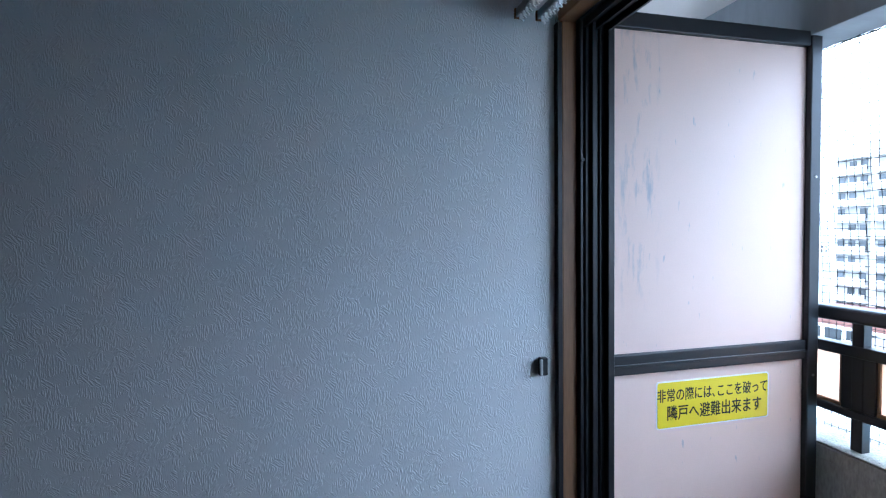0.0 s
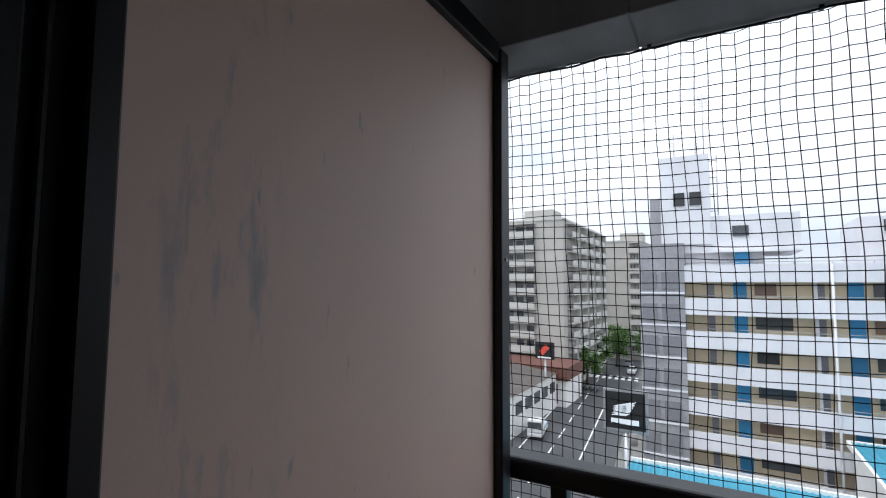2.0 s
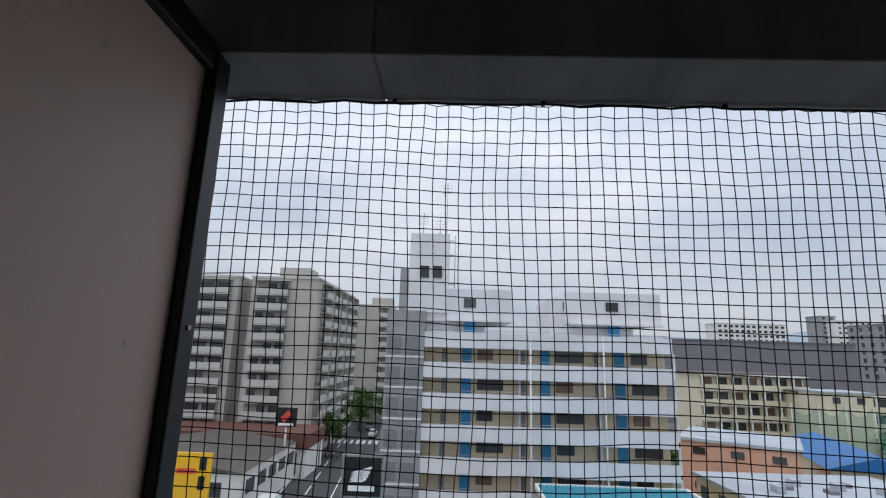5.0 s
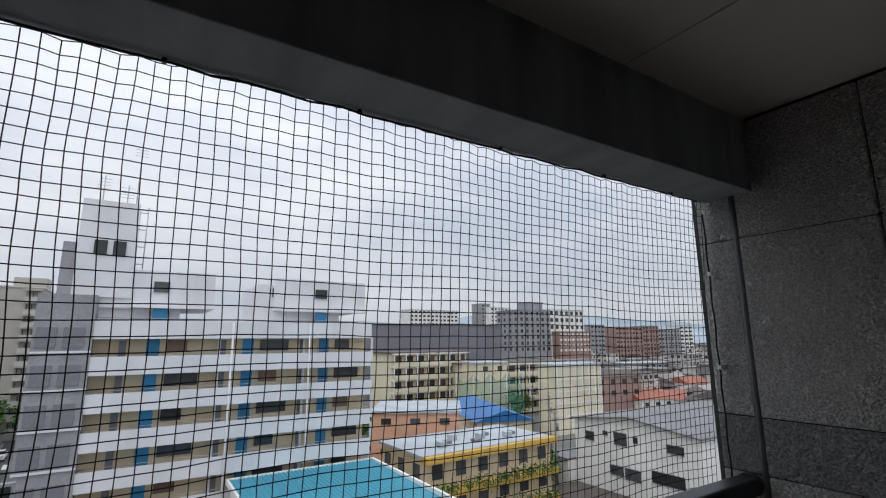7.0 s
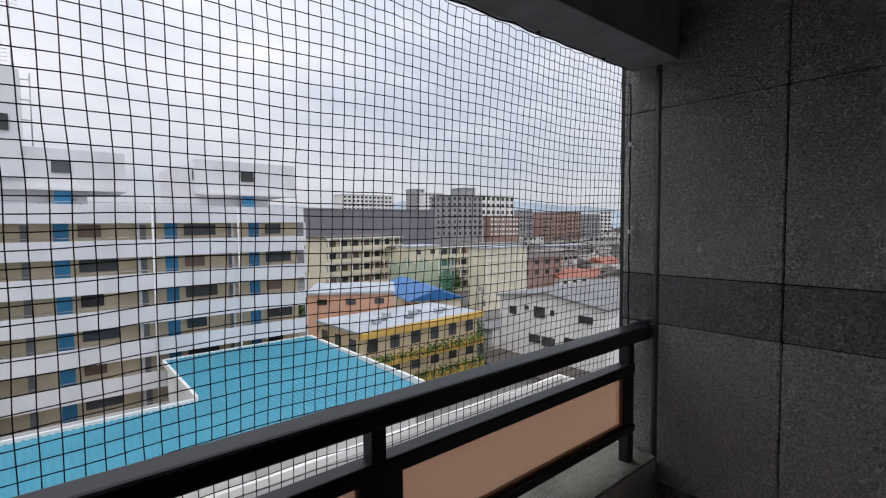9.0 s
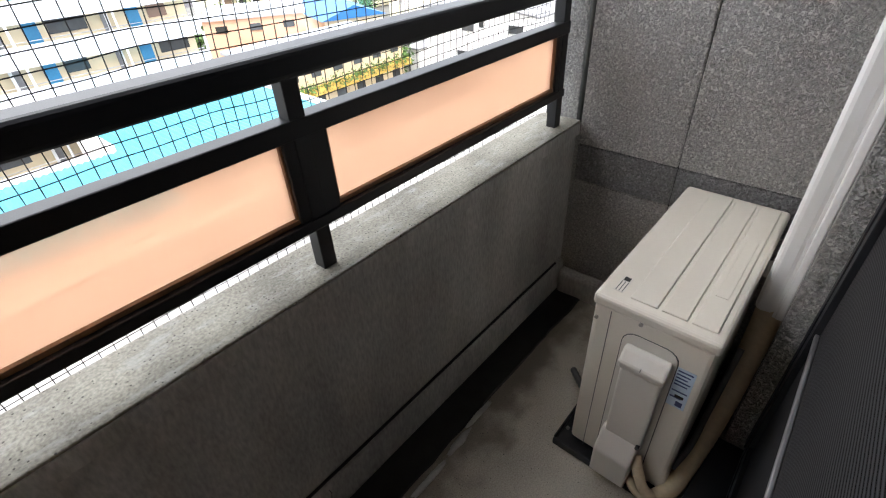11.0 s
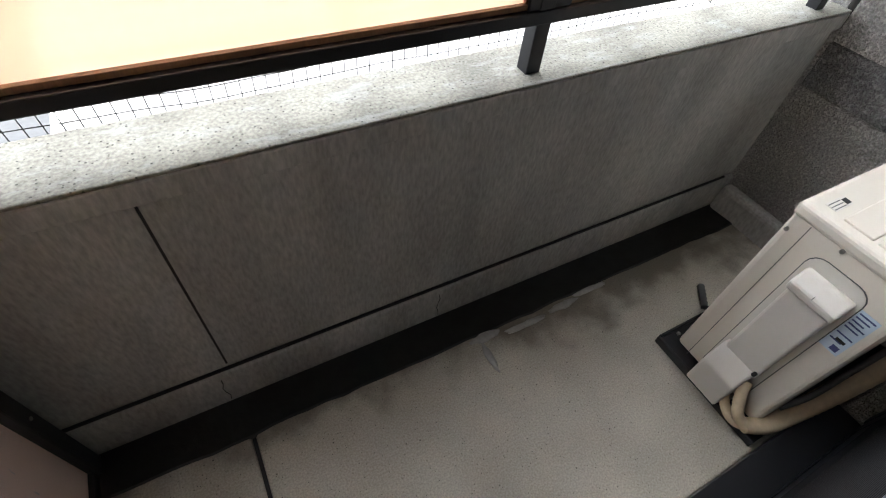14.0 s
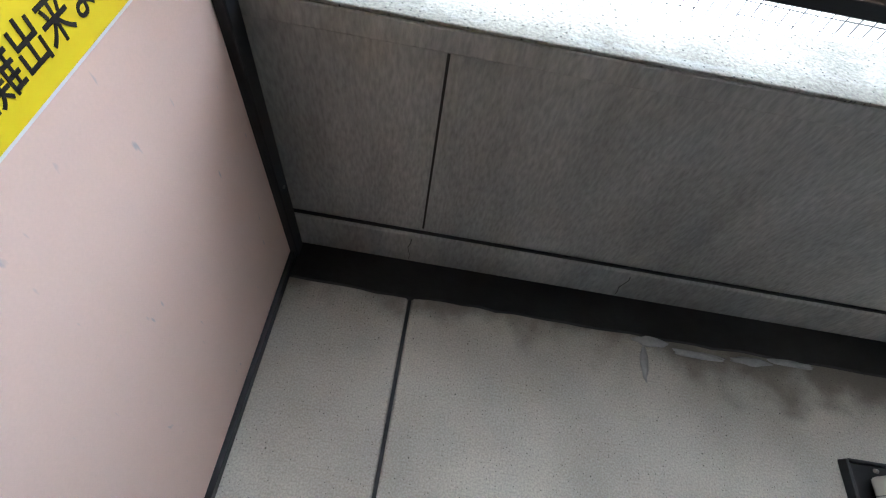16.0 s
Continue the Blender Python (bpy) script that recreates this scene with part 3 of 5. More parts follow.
def rounded(bm, y0, y1, z0, z1, r, x0, x1):
    pts = [(cy + r * math.cos(a), cz + r * math.sin(a)) for cy, cz, s in ((y1 - r, z1 - r, 0), (y0 + r, z1 - r, 1), (y0 + r, z0 + r, 2), (y1 - r, z0 + r, 3)) for a in (math.pi / 2 * (s + k / 4) for k in range(5))]
    lo, hi = [bm.verts.new((x0, y, z)) for y, z in pts], [bm.verts.new((x1, y, z)) for y, z in pts]
    bm.faces.new(lo[::-1])
    bm.faces.new(hi)
    for k in range(len(pts)):
        bm.faces.new((lo[k], lo[(k + 1) % len(pts)], hi[(k + 1) % len(pts)], hi[k]))
    return bm


part("border", rounded(bm, 0.386, 0.776, 0.780, 0.918, 0.008, 0.0042, 0.0048), WHITE, stk, "white edge")
part("sheet", rounded(bmesh.new(), 0.390, 0.772, 0.784, 0.914, 0.007, 0.0044, 0.0054), YELLOW, stk)
upright = Matrix(((0, 0, 1, 0), (1, 0, 0, 0), (0, 1, 0, 0), (0, 0, 0, 1)))
lettering("非常の際には､ここを破って", 0.040, Matrix.Translation((0.0058, 0.580, 0.874)) @ upright, BLACK, stk, 0.77)
lettering("隣戸へ避難出来ます", 0.046, Matrix.Translation((0.0058, 0.585, 0.822)) @ upright, BLACK, stk, 0.8)

# ---- balustrade ----
rl = thing("balustrade", (1.0, 1.0, ZP), "black aluminium balustrade with peach panels on the coping", "balustrade")
part("handrail", box(-0.6, XW - 0.012, 0.965, 1.028, 1.068, 1.112, bev=0.010, seg=3), ALU, rl)
part("middle_rail", box(-0.6, XW - 0.075, 0.985, 1.025, 0.966, 1.000, bev=0.003), ALU, rl)
part("bottom_rail", box(-0.6, XW - 0.075, 0.984, 1.025, 0.784, 0.808, bev=0.003), ALU, rl)
for xa, xb in ((-0.55, 0.05), (0.147, 0.996), (1.086, 1.914)):
    part("panel", box(xa - 0.008, xb + 0.008, 1.006, 1.011, 0.80, 0.975), ACRYLIC, rl, "milky peach acrylic panel")
    part("glazing_bead", box(xa, xb, 0.995, 1.0055, 0.8085, 0.818, bev=0.001), JAMB, rl, "brown bead")
    for x0 in (xa, xb - 0.006):
        part("glazing_bead", box(x0, x0 + 0.006, 0.997, 1.0055, 0.8185, 0.9655, bev=0.001), JAMB, rl, "brown bead")
for xc in (0.10, 1.04):
    part("stile", box(xc - 0.046, xc + 0.046, 0.990, 1.022, 0.808, 0.966, bev=0.002), ALU, rl)
part("stile", box(1.914, 1.962, 0.990, 1.022, 0.808, 0.966, bev=0.002), ALU, rl)
for xc in (0.10, 1.033, 1.948):
    part("post", box(xc - 0.016, xc + 0.016, 0.988, 1.02, ZP - 0.003, 1.07, bev=0.002), ALU, rl)
part("wall_bracket", tube(bmesh.new(), [(XW - 0.02, 0.998, 1.09), (XW - 0.001, 0.998, 1.09)], 0.032, 16), ALU, rl)

# ---- bird net: wavy knotted cords tied between beam, end wall and parapet ----
def net_point(u, v):
    """u across in metres, v down in metres."""
    a = noise.noise((u * 2.2, v * 2.2, 0.3))
    b = noise.noise((u * 2.6 + 7, v * 2.4, 5.3))
    c = noise.noise((u * 11, v * 9, 2.0))
    sag = 0.006 * math.exp(-v * 14) * math.sin(u * 2 * math.pi / 0.13) ** 2
    x = u + 0.016 * a + 0.0032 * c
    z = 1.915 - v + 0.014 * b + 0.0032 * noise.noise((u * 9, v * 12, 8.0)) - sag
    y = 1.037 + 0.072 * min(1.0, v / 1.2) + 0.008 * noise.noise((u * 3.1, v * 1.6, 9.0))
    return Vector((x, y, z))


CELL = 0.0231
nu, nv = int(2.12 / CELL), int(1.28 / CELL)
verts, faces = [], []
R = 0.00105
for kind_, count, steps in (("v", nu, nv), ("h", nv, nu)):
    for i in range(count + 1):
        base = len(verts)
        for j in range(steps + 1):
            p = net_point(-0.085 + (i if kind_ == "v" else j) * CELL, (j if kind_ == "v" else i) * CELL)
            for k in range(3):
                t = 2.1 * k
                o = Vector((math.cos(t), math.sin(t), 0)) if kind_ == "v" else Vector((0, math.cos(t), math.sin(t)))
                verts.append(p + R * o)
        for j in range(steps):
            for k in range(3):
                faces.append((base + 3 * j + k, base + 3 * j + (k + 1) % 3, base + 3 * j + 3 + (k + 1) % 3, base + 3 * j + 3 + k))
me = bpy.data.meshes.new("cord_mesh")
me.from_pydata(verts, [], faces)
me.materials.append(NET)
net = thing("bird_net", (1.0, 1.036, ZP), "black knotted bird net stretched across the balcony opening", "net")
ob = new("cords", me)
hang(ob, net)
bm = bmesh.new()
tube(bm, [(-0.08 + 0.053 * k, 1.034 + 0.003 * math.sin(k * 2.1), 1.914 - 0.004 * abs(math.sin(k * 1.3))) for k in range(40)], 0.0022, 6)
part("top_rope", bm, NET, net)
bm = bmesh.new()
tube(bm, [(XW - 0.022 + 0.003 * math.sin(k * 1.9), 1.04, 0.70 + 0.0405 * k) for k in range(30)], 0.0026, 6)
part("side_rope", bm, NET, net)
for x in (0.277, 0.542, 0.86, 1.2, 1.55, 1.85):
    part("hook", box(x - 0.004, x + 0.004, 1.030, 1.040, 1.911, 1.919, bev=0.002), ALU, net)
for z in (0.95, 1.4, 1.68):
    part("hook", box(XW - 0.024, XW + 0.006, 1.034, 1.046, z, z + 0.012, bev=0.002), WHITE, net, "small white clip")

# ---- air conditioner outdoor unit ----
AX0, AX1, AY0, AY1, AZ0, AZ1 = 1.414, 2.030, 0.314, 0.582, 0.03, 0.572
ac = thing("air_conditioner_unit", (1.72, 0.457, 0.012), "ivory outdoor air-conditioner unit on black feet", "air conditioner")
part("casing", box(AX0 + 0.004, AX1 - 0.004, AY0 + 0.004, AY1 - 0.004, AZ0, AZ1 - 0.02, bev=0.014, seg=3), IVORY, ac)
bm = box(AX0, AX1, AY0, AY1, AZ1 - 0.034, AZ1, bev=0.011, seg=3)
lid = part("lid", bm, IVORY, ac)
for y0, y1 in ((0.335, 0.385), (0.393, 0.445), (0.453, 0.512)):
    bm = box(AX0 + 0.028, AX1 - 0.022, y0, y1, AZ1 - 0.004, AZ1 + 0.0038, bev=0.003)
    part("rib", bm, IVORY, lid)
part("plate", box(AX0 + 0.14, AX0 + 0.40, 0.347, 0.373, AZ1 + 0.003, AZ1 + 0.0048, bev=0.0008, seg=1), IVORY, lid, "embossed blank nameplate")
mk = part("rating_mark", box(AX0 + 0.035, AX0 + 0.092, 0.530, 0.553, AZ1 - 0.002, AZ1 + 0.0008), IVORY_PL, lid, "small printed mark")
part("print", box(AX0 + 0.078, AX0 + 0.092, 0.534, 0.548, AZ1 + 0.0006, AZ1 + 0.0014), BLACK, mk)
for k in range(3):
    part("print", box(AX0 + 0.037, AX0 + 0.074, 0.533 + 0.007 * k, 0.535 + 0.007 * k, AZ1 + 0.0006, AZ1 + 0.0013), HOSE, mk)
part("seam", box(AX0 + 0.0025, AX0 + 0.0045, 0.535, 0.5365, AZ0, AZ1 - 0.034), HOSE, ac)
bm = rounded(bmesh.new(), 0.380, 0.500, 0.04, 0.502, 0.03, AX0 + 0.002, AX0 + 0.0046)
part("recess", bm, IVORY_PL, ac)
bm = rounded(bmesh.new(), 0.378, 0.502, 0.038, 0.504, 0.031, AX0 + 0.003, AX0 + 0.0040)
part("recess_line", bm, HOSE, ac)


def prism(profile, y0, y1, bev=0.006):
    """A side profile of (x, z) points drawn out along y."""
    bm = bmesh.new()
    a, b = [bm.verts.new((x, y0, z)) for x, z in profile], [bm.verts.new((x, y1, z)) for x, z in profile]
    k = len(profile)
    fs = [bm.faces.new(a), bm.faces.new(b[::-1])] + [bm.faces.new((a[i], b[i], b[(i + 1) % k], a[(i + 1) % k])) for i in range(k)]
    bmesh.ops.bevel(bm, geom=list({e for f in fs for e in f.edges}), offset=bev, segments=2, profile=0.5, affect="EDGES")
    return bm


cov = part("valve_cover", prism(((AX0 + 0.004, 0.16), (AX0 - 0.020, 0.16), (AX0 - 0.024, 0.44), (AX0 + 0.004, 0.44)), 0.392, 0.484), IVORY_PL, ac, "ivory plastic valve cover")
part("grip", prism(((AX0 + 0.004, 0.425), (AX0 - 0.034, 0.425), (AX0 - 0.038, 0.447), (AX0 - 0.012, 0.474), (AX0 + 0.004, 0.474)), 0.387, 0.489), IVORY_PL, cov)
part("lower_cover", prism(((AX0 + 0.004, 0.028), (AX0 - 0.050, 0.028), (AX0 - 0.052, 0.125), (AX0 - 0.018, 0.185), (AX0 + 0.004, 0.185)), 0.398, 0.492), IVORY_PL, cov)
part("notch", box(AX0 - 0.041, AX0 - 0.036, 0.4375, 0.4385, 0.448, 0.456), HOSE, cov)
part("hole", tube(bmesh.new(), [(AX0 - 0.030, 0.399, 0.186), (AX0 - 0.017, 0.399, 0.186)], 0.005, 8), BLACK, cov)
for y, z in ((0.566, 0.505), (0.47, 0.538), (0.585, 0.06)):
    part("screw", tube(bmesh.new(), [(AX0 + 0.006, y, z), (AX0 - 0.001, y, z)], 0.0045, 10), BRASS, ac)
lab = part("label", box(AX0 + 0.002, AX0 + 0.0034, 0.340, 0.378, 0.352, 0.470), LABELB, ac, "pale blue rating label")
for k in range(9):
    if k in (5, 7):
        continue
    part("print", box(AX0 + 0.001, AX0 + 0.0024, 0.344 + 0.004 * (k % 3), 0.375, 0.461 - 0.010 * k, 0.464 - 0.010 * k), BLUEPRINT, lab)
part("print", box(AX0 + 0.001, AX0 + 0.0024, 0.348, 0.366, 0.384, 0.391), BLACK, lab)
part("print", box(AX0 + 0.001, AX0 + 0.0024, 0.346, 0.360, 0.358, 0.372), BLUEPRINT, lab)
# fan grille on the outer side
bm = bmesh.new()
for k in range(12):
    r = 0.03 + 0.016 * k
    tube(bm, [(1.78 + r * math.cos(a), AY1 + 0.004, 0.30 + r * math.sin(a)) for a in (2 * math.pi * q / 28 for q in range(29))], 0.002, 4, caps=False)
part("fan_grille", bm, IVORY_PL, ac)
for x in (AX0 + 0.09, AX1 - 0.12):
    part("foot", box(x, x + 0.05, AY0 - 0.012, AY1 + 0.014, 0.014, 0.034, bev=0.004), SEAL, ac, "black foot")
part("side_bracket", box(AX1 - 0.12, AX1 - 0.03, AY0 - 0.010, AY0 + 0.006, 0.40, 0.43, bev=0.005), IVORY_PL, ac)
mt = thing("rubber_tray", (1.72, 0.457, 0), "black rubber tray under the outdoor unit", "tray")
part("base", box(AX0 - 0.022, AX1, 0.285, 0.612, 0.0, 0.013, bev=0.003), SEAL, mt)
part("lip", box(AX0 - 0.030, AX0 - 0.021, 0.285, 0.612, 0.0, 0.026, bev=0.003), SEAL, mt)
part("lip", box(AX0 - 0.021, AX1 - 0.3, 0.606, 0.614, 0.0, 0.026, bev=0.003), SEAL, mt)
hz = thing("drain_hose", (1.6, 0.66, 0), "short ribbed grey drain hose at the tray", "hose")
bm = bmesh.new()
tube(bm, [(1.60 + 0.005 * k, 0.625 + 0.006 * k, 0.014 + 0.0008 * (k % 2)) for k in range(12)], [0.009 if k % 2 else 0.0115 for k in range(12)], 10)
part("tube", bm, HOSE, hz)

# insulated pipes from the valve, sweeping back to the wall duct
pp = thing("coolant_pipes", (1.45, 0.36, 0.05), "beige taped coolant pipes bent beside the unit", "pipe")


def arc(pts, n=8):
    """A smooth line through points."""
    pts = [Vector(p) for p in pts]
    pts = [pts[0] * 2 - pts[1]] + pts + [pts[-1] * 2 - pts[-2]]
    out = []
    for a, b, c, d in zip(pts, pts[1:], pts[2:], pts[3:]):
        for k in range(n):
            t = k / n
            out.append(0.5 * (2 * b + (c - a) * t + (2 * a - 5 * b + 4 * c - d) * t * t + (3 * b - a - 3 * c + d) * t ** 3))
    return out + [pts[-2]]


def wrapped(pts, r):
    pts = arc(pts)
    return tube(bmesh.new(), pts, [r * (1 + 0.05 * (k % 2)) for k in range(len(pts))], 12)


part("pipe", wrapped([(AX0 - 0.005, 0.398, 0.130), (AX0 - 0.028, 0.380, 0.105), (AX0 - 0.038, 0.350, 0.062), (AX0 - 0.015, 0.318, 0.044), (AX0 + 0.05, 0.298, 0.054)], 0.0135), TAPE, pp)
part("pipe", wrapped([(AX0 - 0.005, 0.405, 0.050), (AX0 - 0.030, 0.388, 0.047), (AX0 - 0.040, 0.355, 0.038), (AX0 - 0.02, 0.325, 0.036), (AX0 + 0.05, 0.300, 0.046)], 0.0115), TAPE, pp)
bundle = arc([(AX0 - 0.03, 0.328, 0.042), (AX0 + 0.02, 0.303, 0.046), (AX0 + 0.10, 0.290, 0.070), (AX0 + 0.20, 0.278, 0.13), (AX0 + 0.30, 0.270, 0.24), (AX0 + 0.36, 0.268, 0.36), (AX0 + 0.375, 0.268, 0.46)], 14)
part("wrapped_pipe", tube(bmesh.new(), bundle, [(0.019 + 0.014 * k / len(bundle)) * (1 + 0.045 * (k % 2)) for k in range(len(bundle))], 14), TAPE, pp, "thick pipe wrapped in beige tape")
part("cable", tube(bmesh.new(), arc([(AX0 + 0.03, 0.318, 0.11), (AX0 + 0.09, 0.302, 0.15), (AX0 + 0.18, 0.298, 0.20), (AX0 + 0.30, 0.29, 0.33)]), 0.008, 8), HOSE, pp, "dark cable")
part("clamp", box(AX0 - 0.020, AX0 + 0.004, 0.388, 0.412, 0.034, 0.060, bev=0.003), BRASS, pp, "steel valve end with a screw")
dc = thing("pipe_duct", (1.80, 0.26, 0.45), "white plastic pipe duct up the house wall", "duct")
part("base", box(1.745, 1.855, YEAST + 0.001, YEAST + 0.018, 0.43, ZC, bev=0.003), DUCT, dc)
bm = box(1.752, 1.848, YEAST + 0.018, YEAST + 0.066, 0.43, ZC, bev=0.014, seg=3)
bx(bm, 1.7505, 1.8495, YEAST + 0.017, YEAST + 0.024, 0.43, ZC)
part("cover", bm, DUCT, dc)

# ---- the town outside ----
G = -19.0
ASPHALT = mat("wet_asphalt", (0.055, 0.056, 0.058), 0.55, var=0.25, scale=0.12, grain=0.15, gscale=3)
TOWN = mat("town_ground", (0.14, 0.14, 0.13), 0.85, var=0.35, scale=0.06, grain=0.2, gscale=0.8)
PAVE = mat("pavement_slabs", (0.26, 0.25, 0.24), 0.8, var=0.15, scale=0.3)
PAINT = mat("road_paint", (0.75, 0.75, 0.73), 0.6, var=0.15, scale=2)
APT_WHITE = mat("apartment_white", (0.70, 0.70, 0.72), 0.75, var=0.08, scale=0.35, stretch=(1, 1, 0.5))
APT_BEIGE = mat("apartment_cream_wall", (0.62, 0.52, 0.36), 0.8, var=0.10, scale=0.4)
APT_GREY = mat("apartment_grey_tile", (0.30, 0.30, 0.31), 0.75, var=0.14, scale=0.5, grain=0.1, gscale=5)
LOUVRE = mat("grey_louvre", (0.20, 0.20, 0.215), 0.6, var=0.1)
DOORB = mat("blue_door", (0.03, 0.22, 0.42), 0.5, var=0.08, rand=0.2)
GLASSD = mat("dark_window_glass", (0.05, 0.055, 0.06), 0.12, var=0.3, scale=0.5, rand=0.5)
GLASSB = mat("brown_curtain_window", (0.16, 0.10, 0.075), 0.3, var=0.2, scale=0.6, rand=0.4)
SLABC = mat("slab_block_beige", (0.44, 0.42, 0.385), 0.8, var=0.08, scale=0.2)
SLABB = mat("slab_balcony_wall", (0.52, 0.51, 0.48), 0.8, var=0.1, scale=0.3)
# darker wall tone: shade of recesses, stair gap and lean-to put into the colour
SHADE = mat("recess_wall_shade", (0.30, 0.285, 0.265), 0.8, var=0.2, scale=0.4)
REDBR = mat("red_brown_fascia", (0.14, 0.06, 0.045), 0.7, var=0.12, scale=0.3)
BLUEROOF = mat("turquoise_sheet_roof", (0.045, 0.27, 0.37), 0.5, var=0.07, scale=0.3, stretch=(0.3, 1, 1))
BLUETARP = mat("blue_roof_sheet", (0.015, 0.13, 0.36), 0.5, var=0.1, scale=0.4)
ORANGE = mat("salmon_render", (0.68, 0.40, 0.28), 0.8, var=0.1, scale=0.3)
YELLOWB = mat("ochre_render", (0.60, 0.38, 0.09), 0.8, var=0.12, scale=0.3)
ROOFGR = mat("pale_grey_sheet_roof", (0.40, 0.44, 0.48), 0.6, var=0.14, scale=0.25)
ROOFBR = mat("dark_brown_roof", (0.10, 0.085, 0.075), 0.7, var=0.15, scale=0.4)
ROOFDK = mat("mid_grey_roof", (0.20, 0.20, 0.205), 0.7, var=0.14, scale=0.3)
CREAM = mat("cream_render", (0.70, 0.64, 0.48), 0.8, var=0.1, scale=0.15)
OFFWHITE = mat("off_white_render", (0.76, 0.75, 0.72), 0.75, var=0.08, scale=0.2)
DARKGREY = mat("dark_grey_cladding", (0.19, 0.185, 0.205), 0.7, var=0.08, scale=0.1)
# brick red made paler and duller, with the far flats' haze in the colour
BRICKR = mat("hazed_rust_brick", (0.32, 0.21, 0.175), 0.8, var=0.12, scale=0.3)
REDROOF = mat("red_tile_roof", (0.34, 0.13, 0.09), 0.7, var=0.15, scale=0.4)
GREENS = mat("green_court_sheet", (0.07, 0.27, 0.19), 0.7, var=0.15, scale=0.2)
# pale blue-grey is distance haze mixed into the woodland colour
HILL = mat("hazy_wooded_hills", (0.34, 0.40, 0.45), 0.95, var=0.25, scale=0.006, spec=0.0)
LEAF = mat("street_tree_leaves", (0.075, 0.15, 0.03), 0.6, var=0.3, scale=0.8, rand=0.45, island=True)
BARK = mat("bark", (0.10, 0.08, 0.06), 0.9, var=0.2)
HOUSEW = mat("town_walls", (0.50, 0.48, 0.45), 0.8, var=0.1, scale=0.2, rand=0.55, island=True)
HOUSER = mat("town_roofs", (0.22, 0.20, 0.19), 0.75, var=0.1, scale=0.2, rand=0.6, island=True)
CARW = mat("white_car_paint", (0.7, 0.7, 0.7), 0.3, var=0.03)
SIGNY = mat("orange_yellow_sign", (0.85, 0.48, 0.02), 0.5, var=0.03)
SIGNR = mat("red_sign", (0.7, 0.08, 0.05), 0.5, var=0.03)

solid("ground", box(-2500, 2500, 3, 2600, G - 1, G), TOWN, "grey town ground reaching to the hills", "ground")
solid("house_front", box(-30, 40, 0.0, 1.06, G, -0.3), STONE, "lower storeys of the building itself", "wall")

pane_cache = {}


def pane(parent, name, material, x0, x1, y, z0, z1, t=0.08, label="", axis="y"):
    """A thin framed sheet; alike ones share a mesh."""
    key = (name, material.name, round(x1 - x0, 2), round(z1 - z0, 2), t, axis)
    if key not in pane_cache:
        w, h = (x1 - x0) / 2, (z1 - z0) / 2
        bm = box(-w, w, -t, t, -h, h) if axis == "y" else box(-t, t, -w, w, -h, h)
        ob = finish(name, bm, material)
        pane_cache[key] = ob.data
    else:
        ob = new(name, pane_cache[key])
    hang(ob, parent)
    ob.location = ((x0 + x1) / 2, y, (z0 + z1) / 2) if axis == "y" else (y, (x0 + x1) / 2, (z0 + z1) / 2)
    return tagged(ob, label)


# white gallery apartment block
Y0, FX0, FX1, TOP, ST = 46.0, -2.4, 20.6, 3.15, 2.78
apt = thing("apartment_building", (9, 50, G), "white gallery apartment block with blue doors, eight storeys seen", "building")
part("wall", box(FX0, FX1, Y0 + 1.4, 58, G, TOP - 0.2), APT_BEIGE, apt, "cream corridor wall")
part("roof", box(FX0, FX1, Y0 + 1.4, 58, TOP - 0.2, TOP + 0.1), APT_WHITE, apt)
for k in range(8):
    zt = TOP - ST * k
    bm = box(FX0, FX1 + 0.2, Y0, Y0 + 0.16, zt - 1.42, zt)
    bx(bm, FX0, FX1 + 0.2, Y0 + 0.16, Y0 + 1.4, zt - 1.42, zt - 1.22)
    gal = part("gallery", bm, APT_WHITE, apt, "white gallery parapet")
    bm = bmesh.new()
    tube(bm, [(FX0, Y0 + 0.08, zt + 0.22), (FX1, Y0 + 0.08, zt + 0.22)], 0.03, 4)
    for q in range(10):
        tube(bm, [(FX0 + 0.5 + q * 2.4, Y0 + 0.08, zt), (FX0 + 0.5 + q * 2.4, Y0 + 0.08, zt + 0.22)], 0.025, 4)
    part("handrail", bm, ALU_SILVER, gal)
    if k == 7:
        continue
    zb = zt - 1.42 - (ST - 1.42) + 0.12
    for u, (dx, wx, ww) in enumerate(((1.2, 2.7, 1.5), (8.7, 10.2, 1.6), (15.8, 17.4, 1.5))):
        far = 1.0 if (k + u) % 2 else 0.0
        pane(apt, "door", DOORB, dx, dx + 0.95, Y0 + 1.38, zb - 1.1, zb + 1.22, label="blue entrance door")
        pane(apt, "window", GLASSB if (k * 3 + u) % 4 == 0 else GLASSD, wx, wx + ww + far, Y0 + 1.36, zb + 0.15, zb + 1.12)
        pane(apt, "window", LOUVRE, dx - 1.9, dx - 1.4, Y0 + 1.37, zb - 0.5, zb + 1.1)
        pane(apt, "column", APT_WHITE, dx + 5.4, dx + 5.6, Y0 + 1.0, zb - 1.1, zb + 1.24)
part("drainpipe", tube(bmesh.new(), [(7.6, Y0 - 0.1, G), (7.6, Y0 - 0.1, TOP)], 0.09, 6), APT_WHITE, apt)
part("drainpipe", tube(bmesh.new(), [(14.4, Y0 - 0.1, G), (14.4, Y0 - 0.1, TOP)], 0.07, 6), APT_WHITE, apt)
part("stair_block", box(-6.0, FX0, Y0 - 0.1, 54, G, 5.1), APT_GREY, apt, "grey tiled stair block")
